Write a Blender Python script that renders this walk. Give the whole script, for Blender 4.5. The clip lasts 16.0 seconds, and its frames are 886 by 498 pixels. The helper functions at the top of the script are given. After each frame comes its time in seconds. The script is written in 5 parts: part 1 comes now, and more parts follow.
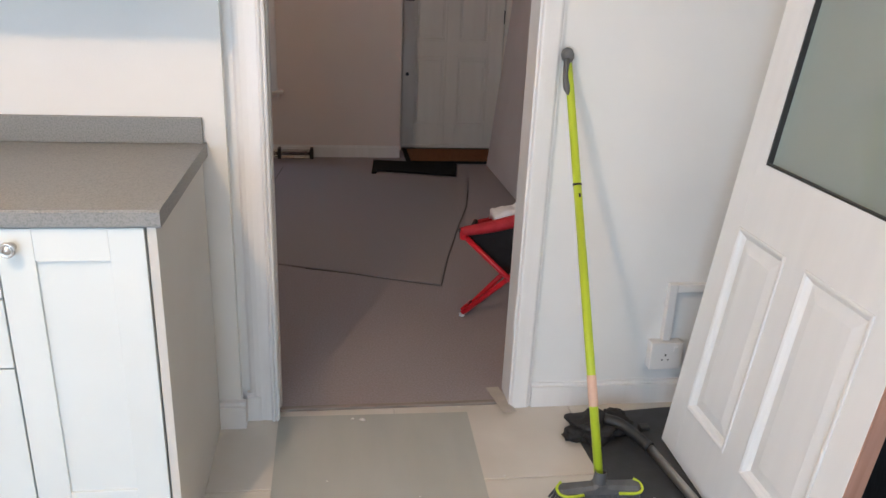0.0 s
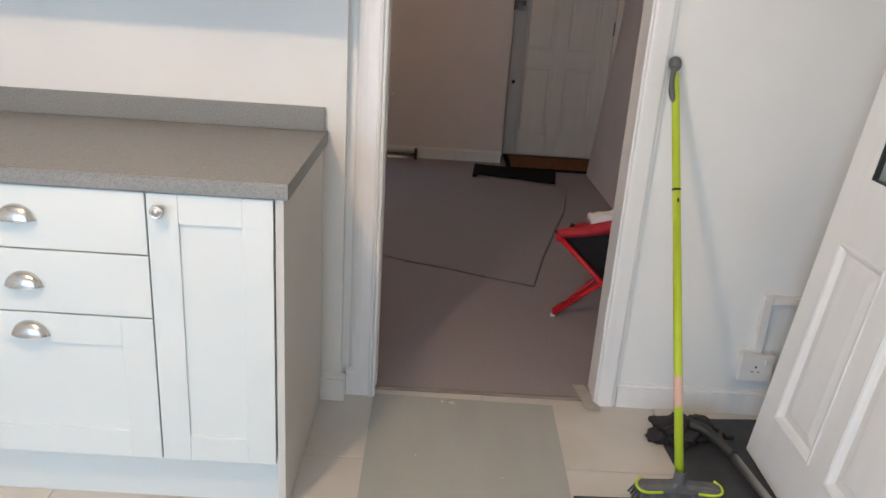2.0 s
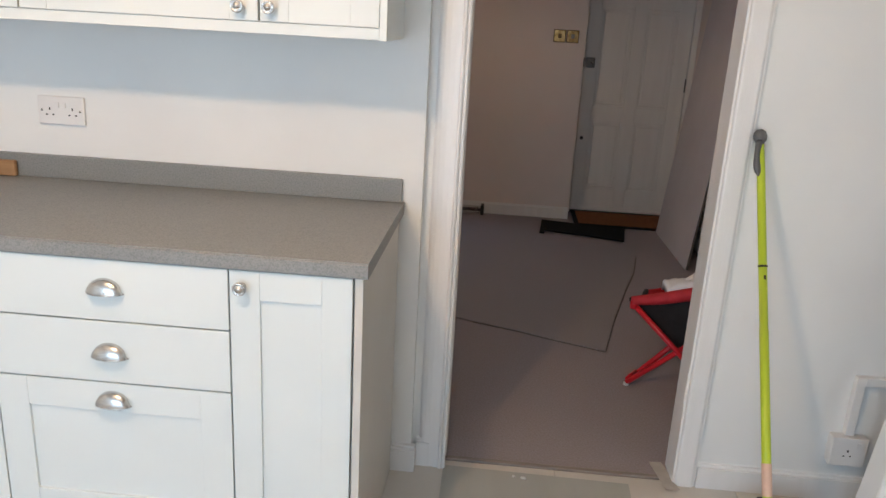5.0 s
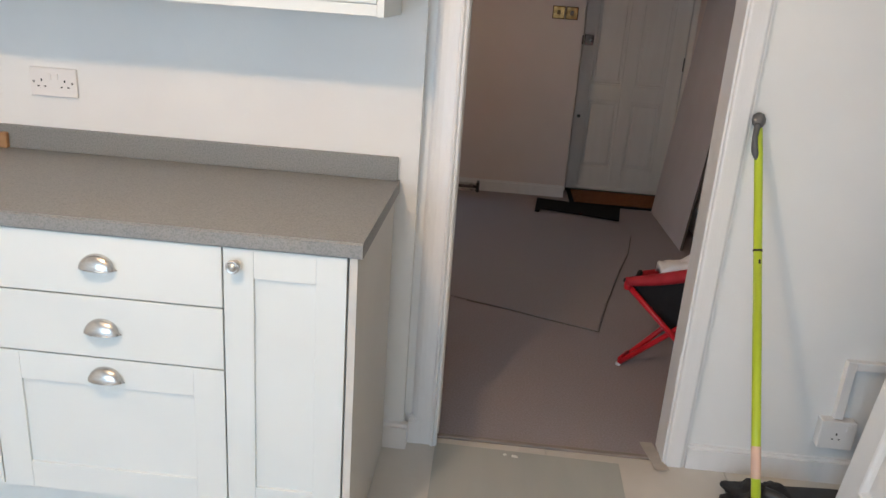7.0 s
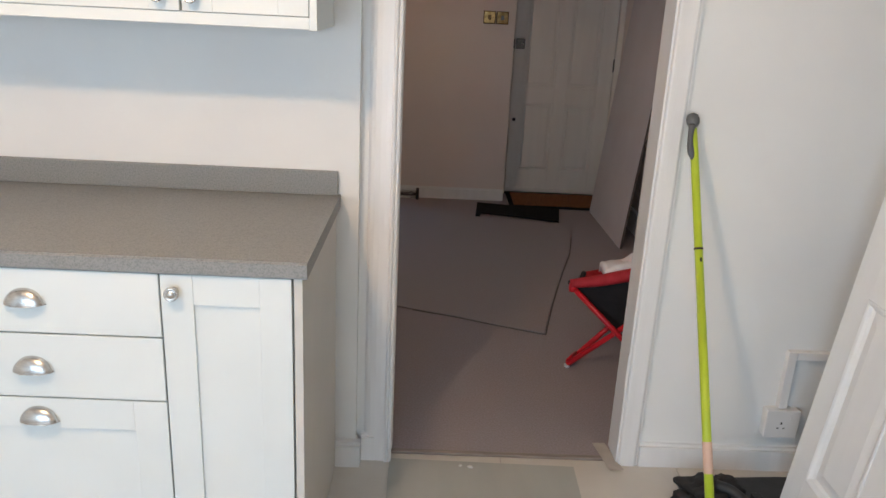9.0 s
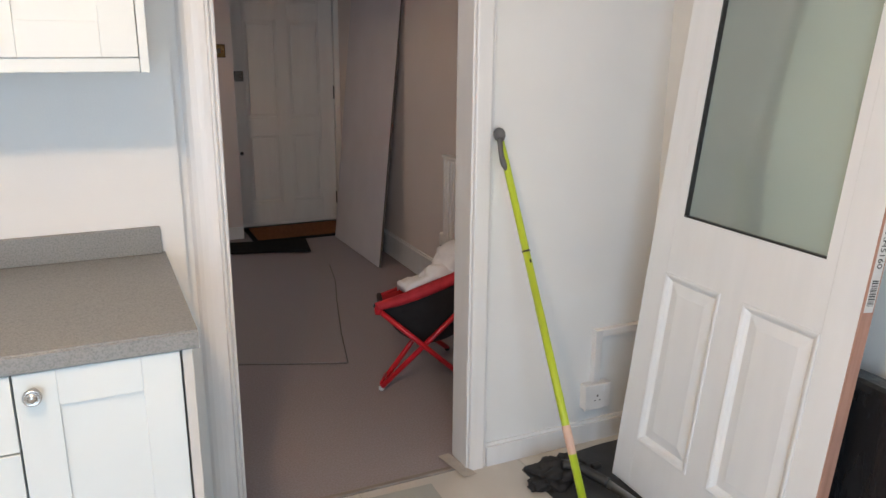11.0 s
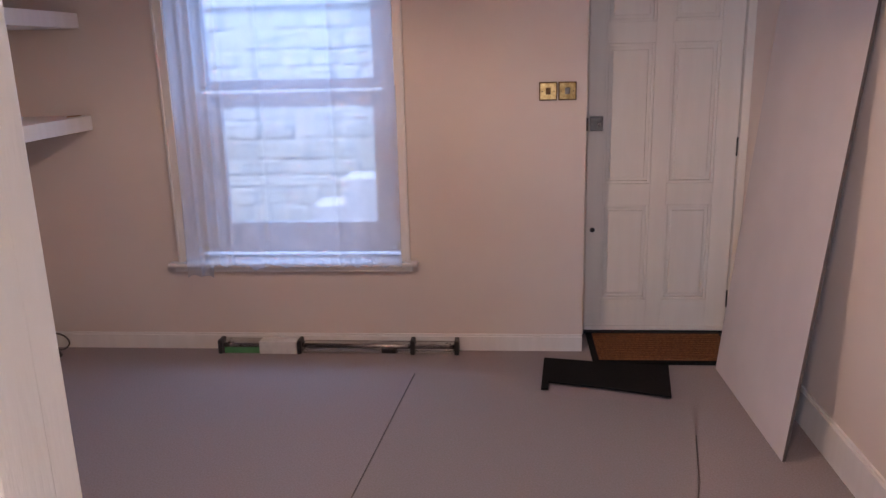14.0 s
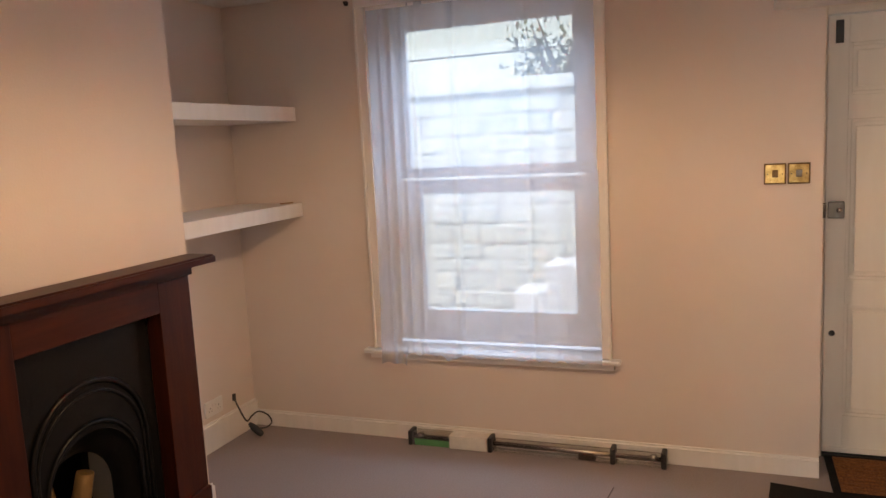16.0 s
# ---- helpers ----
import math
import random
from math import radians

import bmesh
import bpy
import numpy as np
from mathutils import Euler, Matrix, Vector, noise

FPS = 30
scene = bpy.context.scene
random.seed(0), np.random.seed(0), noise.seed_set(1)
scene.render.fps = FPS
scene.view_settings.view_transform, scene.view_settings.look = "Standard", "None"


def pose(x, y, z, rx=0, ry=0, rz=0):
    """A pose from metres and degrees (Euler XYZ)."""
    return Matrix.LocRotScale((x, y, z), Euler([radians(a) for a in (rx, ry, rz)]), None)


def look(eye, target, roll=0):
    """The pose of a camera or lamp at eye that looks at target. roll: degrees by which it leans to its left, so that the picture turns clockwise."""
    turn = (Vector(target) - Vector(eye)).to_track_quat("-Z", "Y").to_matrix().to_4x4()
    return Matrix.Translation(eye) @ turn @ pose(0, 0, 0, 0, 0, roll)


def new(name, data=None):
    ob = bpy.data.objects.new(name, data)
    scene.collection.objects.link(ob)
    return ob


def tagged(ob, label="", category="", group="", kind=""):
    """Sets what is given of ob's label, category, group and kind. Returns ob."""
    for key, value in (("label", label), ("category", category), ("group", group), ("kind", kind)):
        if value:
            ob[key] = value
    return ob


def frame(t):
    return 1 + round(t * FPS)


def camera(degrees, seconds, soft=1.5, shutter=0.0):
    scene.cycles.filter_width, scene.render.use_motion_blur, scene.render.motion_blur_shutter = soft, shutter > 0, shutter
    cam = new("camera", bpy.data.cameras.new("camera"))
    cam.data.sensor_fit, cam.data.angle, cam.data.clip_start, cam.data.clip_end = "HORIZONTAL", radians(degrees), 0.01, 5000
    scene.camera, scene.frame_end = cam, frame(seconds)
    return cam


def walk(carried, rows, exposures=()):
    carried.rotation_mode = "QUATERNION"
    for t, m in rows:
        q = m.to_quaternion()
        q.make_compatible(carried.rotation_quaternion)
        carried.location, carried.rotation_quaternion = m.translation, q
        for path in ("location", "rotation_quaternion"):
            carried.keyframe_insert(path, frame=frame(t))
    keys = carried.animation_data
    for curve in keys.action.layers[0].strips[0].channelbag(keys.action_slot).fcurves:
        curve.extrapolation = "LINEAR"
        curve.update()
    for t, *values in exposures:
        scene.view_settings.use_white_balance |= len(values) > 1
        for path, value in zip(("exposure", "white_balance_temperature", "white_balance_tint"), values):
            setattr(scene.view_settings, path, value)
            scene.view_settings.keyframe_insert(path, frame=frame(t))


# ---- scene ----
cam = camera(60.0, 16.0)
PATH = [
    (0, (0.134, 0.088, 1.415), (0.407, 1.943, 0.72), 2.5),
    (0.5, (0.134, 0.051, 1.416), (0.292, 1.922, 0.728), 3.1),
    (1, (0.138, 0.032, 1.386), (0.264, 1.897, 0.677), 3.7),
    (1.5, (0.115, -0.023, 1.389), (0.195, 1.836, 0.655), 4.3),
    (2, (0.105, -0.039, 1.401), (0.139, 1.84, 0.719), 3.9),
    (2.5, (0.09, -0.028, 1.429), (0.099, 1.88, 0.827), 4.6),
    (3, (0.093, -0.065, 1.417), (0.003, 1.845, 0.834), 4.2),
    (3.5, (0.085, 0.003, 1.442), (-0.013, 1.916, 0.869), 4.0),
    (4, (0.06, -0.005, 1.472), (-0.008, 1.921, 0.936), 5.6),
    (4.5, (0.075, 0.005, 1.456), (-0.02, 1.926, 0.907), 4.3),
    (4.7, (0.066, 0.006, 1.47), (-0.059, 1.921, 0.908), 3.2),
    (6.8, (0.029, 0.018, 1.468), (-0.142, 1.903, 0.822), 4.3),
    (7, (0.049, 0.018, 1.479), (-0.06, 1.909, 0.837), 4.2),
    (7.5, (0.059, 0.011, 1.505), (0.085, 1.912, 0.883), 3.3),
    (8, (0.059, 0.017, 1.499), (0.104, 1.919, 0.885), 2.8),
    (8.2, (0.061, 0.027, 1.493), (0.092, 1.927, 0.87), 3.0),
    (10.3, (-0.175, 0.134, 1.485), (0.087, 2.029, 0.899), 0.0),
    (10.5, (-0.235, 0.158, 1.481), (0.197, 2.028, 0.917), -0.1),
    (11, (-0.384, 0.167, 1.478), (0.428, 1.916, 0.946), 0.5),
    (11.5, (-0.39, 0.31, 1.469), (0.535, 2.002, 0.938), 0.6),
    (12, (-0.244, 0.617, 1.463), (0.599, 2.352, 0.935), 0.0),
    (12.5, (-0.019, 0.895, 1.464), (0.547, 2.726, 0.889), 1.1),
    (13, (0.137, 1.2, 1.48), (0.366, 3.11, 0.935), -0.8),
    (13.5, (0.208, 1.585, 1.54), (0.273, 3.513, 1.014), -1.8),
    (14, (0.234, 1.988, 1.582), (0.06, 3.916, 1.081), -1.5),
    (14.5, (0.232, 2.264, 1.581), (-0.309, 4.156, 1.221), -2.3),
    (15, (0.235, 2.45, 1.667), (-0.593, 4.266, 1.535), -1.5),
    (15.5, (0.233, 2.418, 1.655), (-0.635, 4.219, 1.614), -1.4),
    (16, (0.268, 2.247, 1.582), (-0.446, 4.094, 1.308), -3.0),
]
EXPOSURES = [(0.0, 0.25, 5700, 8), (0.7, 0.13, 5700, 7), (2.0, 0.08, 5750, 7), (3.5, 0.0, 5800, 7), (8.0, 0.04, 5800, 7), (11.0, 0.10, 5750, 7), (12.0, 0.19, 5700, 8), (12.6, 0.28, 5800, 9),
             (13.2, 0.42, 6000, 16), (13.6, 0.68, 6000, 21), (14.0, 1.15, 6100, 27), (14.5, 1.60, 6900, 30), (15.0, 1.38, 7800, 20), (15.5, 1.30, 7800, 12), (16.0, 1.46, 8400, 17)]
walk(cam, [(t, look(eye, target, roll)) for t, eye, target, roll in PATH], EXPOSURES)

# ---- world and light ----
world = bpy.data.worlds.new("world")
scene.world = world
world.use_nodes = True
wn = world.node_tree.nodes
sky = wn.new("ShaderNodeTexSky")
sky.sky_type = "NISHITA"
sky.sun_disc = False
sky.dust_density = 2.5
sky.sun_elevation = radians(39)
sky.sun_rotation = radians(243)
wn["Background"].inputs[1].default_value = 0.15
world.node_tree.links.new(sky.outputs[0], wn["Background"].inputs[0])

sun = new("sun", bpy.data.lights.new("sun", "SUN"))
sun.data.energy = 0.22
sun.data.angle = radians(10)
sun.data.color = (1.0, 0.95, 0.88)
sun.matrix_world = look((-10, -5, 9), (0, 0, 0))

garden_light = new("garden_door_daylight", bpy.data.lights.new("garden_door_daylight", "AREA"))
garden_light.data.shape = "RECTANGLE"
garden_light.data.size, garden_light.data.size_y = 2.1, 1.9
garden_light.data.energy = 64
garden_light.data.color = (0.72, 0.865, 1.0)
garden_light.matrix_world = look((-1.0, -2.06, 1.25), (-0.8, 2.0, 1.15))

window_sky = new("window_sky_light", bpy.data.lights.new("window_sky_light", "AREA"))
window_sky.data.shape = "RECTANGLE"
window_sky.data.size, window_sky.data.size_y = 3.8, 0.9
window_sky.data.energy = 56
window_sky.data.color = (0.37, 0.62, 1.0)
window_sky.matrix_world = look((-0.92, 6.95, 2.95), (-0.92, 5.95, 1.15))

kitchen_bulb_light = new("kitchen_ceiling_light", bpy.data.lights.new("kitchen_ceiling_light", "POINT"))
kitchen_bulb_light.data.energy = 54
kitchen_bulb_light.data.shadow_soft_size = 0.05
kitchen_bulb_light.data.color = (1.0, 0.63, 0.34)
kitchen_bulb_light.location = (-0.70, 0.60, 2.30)

pendant_light = new("pendant_bulb_light", bpy.data.lights.new("pendant_bulb_light", "POINT"))
pendant_light.data.energy = 14.5
pendant_light.data.shadow_soft_size = 0.04
pendant_light.data.color = (1.0, 0.75, 0.54)
pendant_light.location = (-0.378, 4.18, 2.050)


# ---- materials ----
def material(name, colour, rough=0.6, metal=0.0, second=None, scale=8.0, detail=6.0, bump=0.0, bump_scale=200.0,
             mix=(0.35, 0.65), stretch=(1, 1, 1), spec=None, vary=0.0):
    """A surface with stains at one scale and relief at a finer one."""
    m = bpy.data.materials.new(name)
    m.use_nodes = True
    n, l = m.node_tree.nodes, m.node_tree.links
    b = n["Principled BSDF"]
    b.inputs["Roughness"].default_value = rough
    b.inputs["Metallic"].default_value = metal
    if spec is not None:
        b.inputs["Specular IOR Level"].default_value = spec
    co = n.new("ShaderNodeTexCoord")
    mp = n.new("ShaderNodeMapping")
    mp.inputs["Scale"].default_value = stretch
    l.new(co.outputs["Object"], mp.inputs[0])
    second = second or tuple(c * 0.88 for c in colour)
    t1 = n.new("ShaderNodeTexNoise")
    t1.inputs["Scale"].default_value, t1.inputs["Detail"].default_value = scale, detail
    l.new(mp.outputs[0], t1.inputs["Vector"])
    ramp = n.new("ShaderNodeValToRGB")
    ramp.color_ramp.elements[0].position, ramp.color_ramp.elements[1].position = mix
    ramp.color_ramp.elements[0].color = (*second, 1)
    ramp.color_ramp.elements[1].color = (*colour, 1)
    l.new(t1.outputs["Fac"], ramp.inputs[0])
    out = ramp.outputs[0]
    if vary:
        info = n.new("ShaderNodeObjectInfo")
        hsv = n.new("ShaderNodeHueSaturation")
        mr = n.new("ShaderNodeMapRange")
        mr.inputs["To Min"].default_value, mr.inputs["To Max"].default_value = 1 - vary, 1 + vary
        l.new(info.outputs["Random"], mr.inputs[0])
        l.new(mr.outputs[0], hsv.inputs["Value"])
        l.new(out, hsv.inputs["Color"])
        out = hsv.outputs[0]
    l.new(out, b.inputs["Base Color"])
    if bump:
        t2 = n.new("ShaderNodeTexNoise")
        t2.inputs["Scale"].default_value, t2.inputs["Detail"].default_value = bump_scale, 4
        l.new(mp.outputs[0], t2.inputs["Vector"])
        bp = n.new("ShaderNodeBump")
        bp.inputs["Strength"].default_value, bp.inputs["Distance"].default_value = bump, 0.004
        l.new(t2.outputs["Fac"], bp.inputs["Height"])
        l.new(bp.outputs[0], b.inputs["Normal"])
    return m


def glass(name, tint, rough=0.02, gloss=0.12, haze=None, cover=0.0):
    """A thin pane: mostly clear, with a mirror sheen and, if given, a diffuse haze."""
    m = bpy.data.materials.new(name)
    m.use_nodes = True
    n, l = m.node_tree.nodes, m.node_tree.links
    n.remove(n["Principled BSDF"])
    tr, gl, mx = n.new("ShaderNodeBsdfTransparent"), n.new("ShaderNodeBsdfGlossy"), n.new("ShaderNodeMixShader")
    tr.inputs[0].default_value = (*tint, 1)
    gl.inputs["Roughness"].default_value = rough
    fr = n.new("ShaderNodeFresnel")
    fr.inputs[0].default_value = 1.5
    add = n.new("ShaderNodeMath")
    add.operation = "MULTIPLY_ADD"
    add.inputs[1].default_value, add.inputs[2].default_value = 1.0, gloss
    l.new(fr.outputs[0], add.inputs[0])
    l.new(add.outputs[0], mx.inputs[0])
    if haze:
        di, m0 = n.new("ShaderNodeBsdfDiffuse"), n.new("ShaderNodeMixShader")
        di.inputs[0].default_value = (*haze, 1)
        m0.inputs[0].default_value = cover
        l.new(tr.outputs[0], m0.inputs[1])
        l.new(di.outputs[0], m0.inputs[2])
        l.new(m0.outputs[0], mx.inputs[1])
    else:
        l.new(tr.outputs[0], mx.inputs[1])
    l.new(gl.outputs[0], mx.inputs[2])
    l.new(mx.outputs[0], n["Material Output"].inputs[0])
    return m


def cloth_sheer(name, colour, clear, through_light=0.6):
    """Net or lampshade cloth: part see-through, part scattering on both sides."""
    m = bpy.data.materials.new(name)
    m.use_nodes = True
    n, l = m.node_tree.nodes, m.node_tree.links
    n.remove(n["Principled BSDF"])
    tr, di, tl = n.new("ShaderNodeBsdfTransparent"), n.new("ShaderNodeBsdfDiffuse"), n.new("ShaderNodeBsdfTranslucent")
    m1, m2 = n.new("ShaderNodeMixShader"), n.new("ShaderNodeMixShader")
    co, nz, mr = n.new("ShaderNodeTexCoord"), n.new("ShaderNodeTexNoise"), n.new("ShaderNodeMapRange")
    nz.inputs["Scale"].default_value, nz.inputs["Detail"].default_value = 14, 4
    l.new(co.outputs["Object"], nz.inputs["Vector"])
    mr.inputs["To Min"].default_value, mr.inputs["To Max"].default_value = clear * 0.95, min(1.0, clear * 1.05)
    l.new(nz.outputs["Fac"], mr.inputs[0])
    for s in (di, tl):
        s.inputs[0].default_value = (*colour, 1)
    m1.inputs[0].default_value = through_light
    l.new(di.outputs[0], m1.inputs[1])
    l.new(tl.outputs[0], m1.inputs[2])
    l.new(mr.outputs[0], m2.inputs[0])
    l.new(m1.outputs[0], m2.inputs[1])
    l.new(tr.outputs[0], m2.inputs[2])
    l.new(m2.outputs[0], n["Material Output"].inputs[0])
    return m


def glow(name, colour, strength):
    m = bpy.data.materials.new(name)
    m.use_nodes = True
    b = m.node_tree.nodes["Principled BSDF"]
    b.inputs["Base Color"].default_value = (*colour, 1)
    b.inputs["Emission Color"].default_value = (*colour, 1)
    b.inputs["Emission Strength"].default_value = strength
    return m


def worktop_stuff(name):
    """Grey laminate with a fine mottled fleck."""
    m = material(name, (0.258, 0.257, 0.250), 0.45, scale=240, detail=5, second=(0.172, 0.176, 0.176), mix=(0.30, 0.58), bump=0.08, bump_scale=500)
    return m


M_KWALL = material("kitchen_wall_paint", (0.80, 0.80, 0.78), 0.75, scale=2.2, second=(0.76, 0.755, 0.74), bump=0.12, bump_scale=260)
M_LWALL = material("living_wall_paint", (0.74, 0.665, 0.622), 0.85, scale=1.6, second=(0.70, 0.625, 0.583), bump=0.2, bump_scale=140)
M_CEIL = material("ceiling_paint", (0.76, 0.75, 0.73), 0.9, scale=2.0, second=(0.72, 0.71, 0.69), bump=0.15, bump_scale=120)
M_GLOSS = material("white_gloss_paint", (0.80, 0.79, 0.78), 0.32, scale=5, second=(0.76, 0.75, 0.735), bump=0.1, bump_scale=60, stretch=(4, 4, 0.6))
M_CAB = material("cabinet_paint", (0.715, 0.755, 0.75), 0.42, scale=4, second=(0.695, 0.735, 0.73), bump=0.04, bump_scale=300)
# base end panel: one even tone, darker and warmer than the cabinet fronts
M_ENDPANEL = material("end_panel_tone", (0.62, 0.60, 0.56), 0.5, scale=4, second=(0.59, 0.57, 0.53), bump=0.04, bump_scale=300)
M_TOP = worktop_stuff("worktop_laminate")
M_CARPET = material("carpet_pile", (0.35, 0.318, 0.328), 0.95, scale=140, detail=8, second=(0.295, 0.25, 0.252), mix=(0.3, 0.7), bump=0.35, bump_scale=900, spec=0.1)
M_CARPET2 = material("carpet_offcut_pile", (0.335, 0.303, 0.314), 0.95, scale=140, detail=8, second=(0.285, 0.256, 0.246), mix=(0.3, 0.7), bump=0.35, bump_scale=900, spec=0.1)
M_EDGE = material("carpet_backing", (0.16, 0.142, 0.136), 0.95, scale=60)
M_TILE = material("floor_tile_stone", (0.62, 0.585, 0.53), 0.38, scale=3.5, second=(0.55, 0.515, 0.46), bump=0.05, bump_scale=90, vary=0.03)
M_GROUT = material("tile_grout", (0.52, 0.49, 0.45), 0.9, scale=30)
M_VINYL = material("grey_vinyl_mat", (0.40, 0.405, 0.375), 0.5, scale=4, second=(0.375, 0.38, 0.352), bump=0.12, bump_scale=160, stretch=(3, 0.6, 1))
M_SLATE = material("black_sheet", (0.045, 0.047, 0.05), 0.55, scale=14, second=(0.03, 0.031, 0.033), bump=0.2, bump_scale=120)
M_STEEL = material("brushed_steel", (0.62, 0.60, 0.57), 0.26, 1.0, scale=40, second=(0.50, 0.48, 0.45), bump=0.05, bump_scale=300, stretch=(1, 12, 12))
M_BRASS = material("polished_brass", (0.62, 0.48, 0.23), 0.16, 1.0, scale=38, second=(0.34, 0.24, 0.10))
M_BRASSRIM = material("tarnished_brass_rim", (0.17, 0.10, 0.045), 0.4, 0.8, scale=60, second=(0.10, 0.06, 0.03))
M_LATCH = material("dull_grey_metal", (0.24, 0.22, 0.20), 0.45, 0.8, scale=30, second=(0.16, 0.145, 0.13))
M_STRIP = material("worn_threshold", (0.30, 0.255, 0.225), 0.6, scale=30, second=(0.2, 0.17, 0.15), stretch=(0.3, 4, 4))
M_DARKMETAL = material("dark_metal", (0.05, 0.047, 0.045), 0.45, 0.7, scale=30)
M_PLASTIC = material("white_plastic", (0.78, 0.76, 0.74), 0.35, scale=10, second=(0.75, 0.73, 0.71))
M_FILM = material("black_polythene", (0.010, 0.010, 0.011), 0.22, scale=5, second=(0.02, 0.02, 0.022), bump=0.9, bump_scale=9, stretch=(3, 3, 0.7))
M_BLACK = material("black_plastic", (0.022, 0.022, 0.023), 0.45, scale=12, second=(0.015, 0.015, 0.016), bump=0.1)
M_HOLE = material("dark_hole", (0.01, 0.01, 0.01), 0.95, spec=0.05)
M_LIME = material("lime_green_plastic", (0.50, 0.62, 0.03), 0.35, scale=9, second=(0.45, 0.56, 0.025), stretch=(6, 6, 0.8))
M_PINKTAPE = material("pinkish_tape", (0.70, 0.47, 0.36), 0.6, scale=20)
M_BRUSHGREY = material("grey_broom_plastic", (0.085, 0.088, 0.092), 0.5, scale=25, second=(0.125, 0.125, 0.127), bump=0.1)
M_BRISTLE = material("grey_bristle", (0.055, 0.06, 0.068), 0.7, scale=60, second=(0.10, 0.105, 0.11))
M_RED = material("red_lacquered_tube", (0.62, 0.018, 0.03), 0.3, scale=12, second=(0.50, 0.012, 0.02))
M_REDCLOTH = material("red_nylon", (0.50, 0.022, 0.035), 0.7, scale=18, second=(0.38, 0.012, 0.02), bump=0.3, bump_scale=240)
M_BLACKCLOTH = material("black_nylon", (0.014, 0.013, 0.014), 0.75, scale=18, second=(0.02, 0.019, 0.02), bump=0.4, bump_scale=60)
M_WHITECLOTH = material("white_cotton", (0.86, 0.84, 0.85), 0.9, scale=8, second=(0.74, 0.72, 0.72), bump=0.4, bump_scale=60)
M_MAHOGANY = material("mahogany_stain", (0.066, 0.014, 0.006), 0.4, spec=0.25, scale=5, detail=9, second=(0.032, 0.007, 0.004), mix=(0.3, 0.7), bump=0.12, bump_scale=70, stretch=(3, 0.5, 6))
M_MAHOGANY_V = material("mahogany_stain_upright", (0.066, 0.014, 0.006), 0.4, spec=0.25, scale=5, detail=9, second=(0.032, 0.007, 0.004), mix=(0.3, 0.7), bump=0.12, bump_scale=70, stretch=(6, 6, 0.5))
M_IRON = material("cast_iron", (0.009, 0.008, 0.008), 0.34, 0.1, spec=0.25, scale=20, second=(0.008, 0.008, 0.008), bump=0.2, bump_scale=90)
M_LOG = material("pale_log", (0.31, 0.185, 0.075), 0.85, scale=8, detail=9, second=(0.26, 0.15, 0.06), bump=0.5, bump_scale=60, stretch=(6, 6, 1))
M_HEARTH = material("dark_hearth_slate", (0.035, 0.045, 0.045), 0.25, scale=7, detail=8, second=(0.02, 0.025, 0.026), bump=0.1, bump_scale=60)
M_COIR = material("coir_fibre", (0.27, 0.105, 0.036), 0.95, scale=120, second=(0.15, 0.055, 0.02), bump=1.0, bump_scale=400)
M_RUBBER = material("black_rubber", (0.007, 0.007, 0.0075), 0.9, scale=60, second=(0.011, 0.011, 0.011), bump=0.4, bump_scale=300, spec=0.15)
M_BOARD = material("plasterboard_paper", (0.61, 0.575, 0.585), 0.85, scale=3, second=(0.57, 0.535, 0.545), bump=0.08, bump_scale=180)
M_BOARDEDGE = material("plasterboard_edge", (0.10, 0.085, 0.08), 0.9, scale=30)
M_DOOR = material("front_door_paint", (0.82, 0.765, 0.69), 0.42, scale=4, second=(0.78, 0.725, 0.65), bump=0.08, bump_scale=80, stretch=(4, 4, 0.6))
M_LEANDOOR = material("white_primed_door", (0.84, 0.85, 0.86), 0.4, scale=4, second=(0.81, 0.82, 0.83), bump=0.1, bump_scale=90, stretch=(5, 5, 0.7))
M_PINKWOOD = material("bare_pink_wood", (0.50, 0.29, 0.22), 0.75, scale=6, detail=8, second=(0.40, 0.215, 0.155), bump=0.3, bump_scale=80, stretch=(8, 8, 0.5))
M_PAPER = material("white_label_paper", (0.76, 0.75, 0.73), 0.6, scale=20)
M_INK = material("black_ink", (0.02, 0.02, 0.02), 0.7)
M_SHADE = cloth_sheer("red_shade_cloth", (0.80, 0.010, 0.010), 0.0, 0.34)
M_SHADEIN = cloth_sheer("shade_lining", (0.55, 0.36, 0.08), 0.0, 0.45)
M_VOILE = cloth_sheer("white_voile", (0.84, 0.90, 1.0), 0.55, 0.7)
M_BULB = glow("bulb_glass", (1.0, 0.80, 0.52), 8.0)
M_UPVC = material("white_upvc", (0.78, 0.78, 0.79), 0.3, scale=5, second=(0.75, 0.75, 0.76))
M_PANE = glass("window_glass", (0.96, 0.98, 0.98), gloss=0.02)
# the pane's pale diffuse part is painted haze, standing in for bright reflections
M_DOORGLASS = glass("pale_green_door_glass", (0.80, 0.89, 0.84), 0.05, 0.03, (0.68, 0.77, 0.72), 0.44)
M_STONE = material("whitewashed_stone", (0.60, 0.645, 0.615), 0.9, scale=6, detail=9, second=(0.49, 0.53, 0.505), bump=0.9, bump_scale=30, vary=0.08)
M_MORTAR = material("old_mortar", (0.56, 0.595, 0.57), 0.95, scale=12, second=(0.47, 0.49, 0.48), bump=0.8, bump_scale=60)
M_STEP = material("white_step_paint", (0.74, 0.765, 0.78), 0.8, scale=7, second=(0.68, 0.705, 0.72), bump=0.4, bump_scale=60)
M_PAVING = material("concrete_paving", (0.36, 0.355, 0.34), 0.9, scale=5, second=(0.28, 0.28, 0.27), bump=0.4, bump_scale=60)
M_LEAF = material("ivy_leaf", (0.07, 0.10, 0.035), 0.6, scale=9, second=(0.045, 0.07, 0.025))
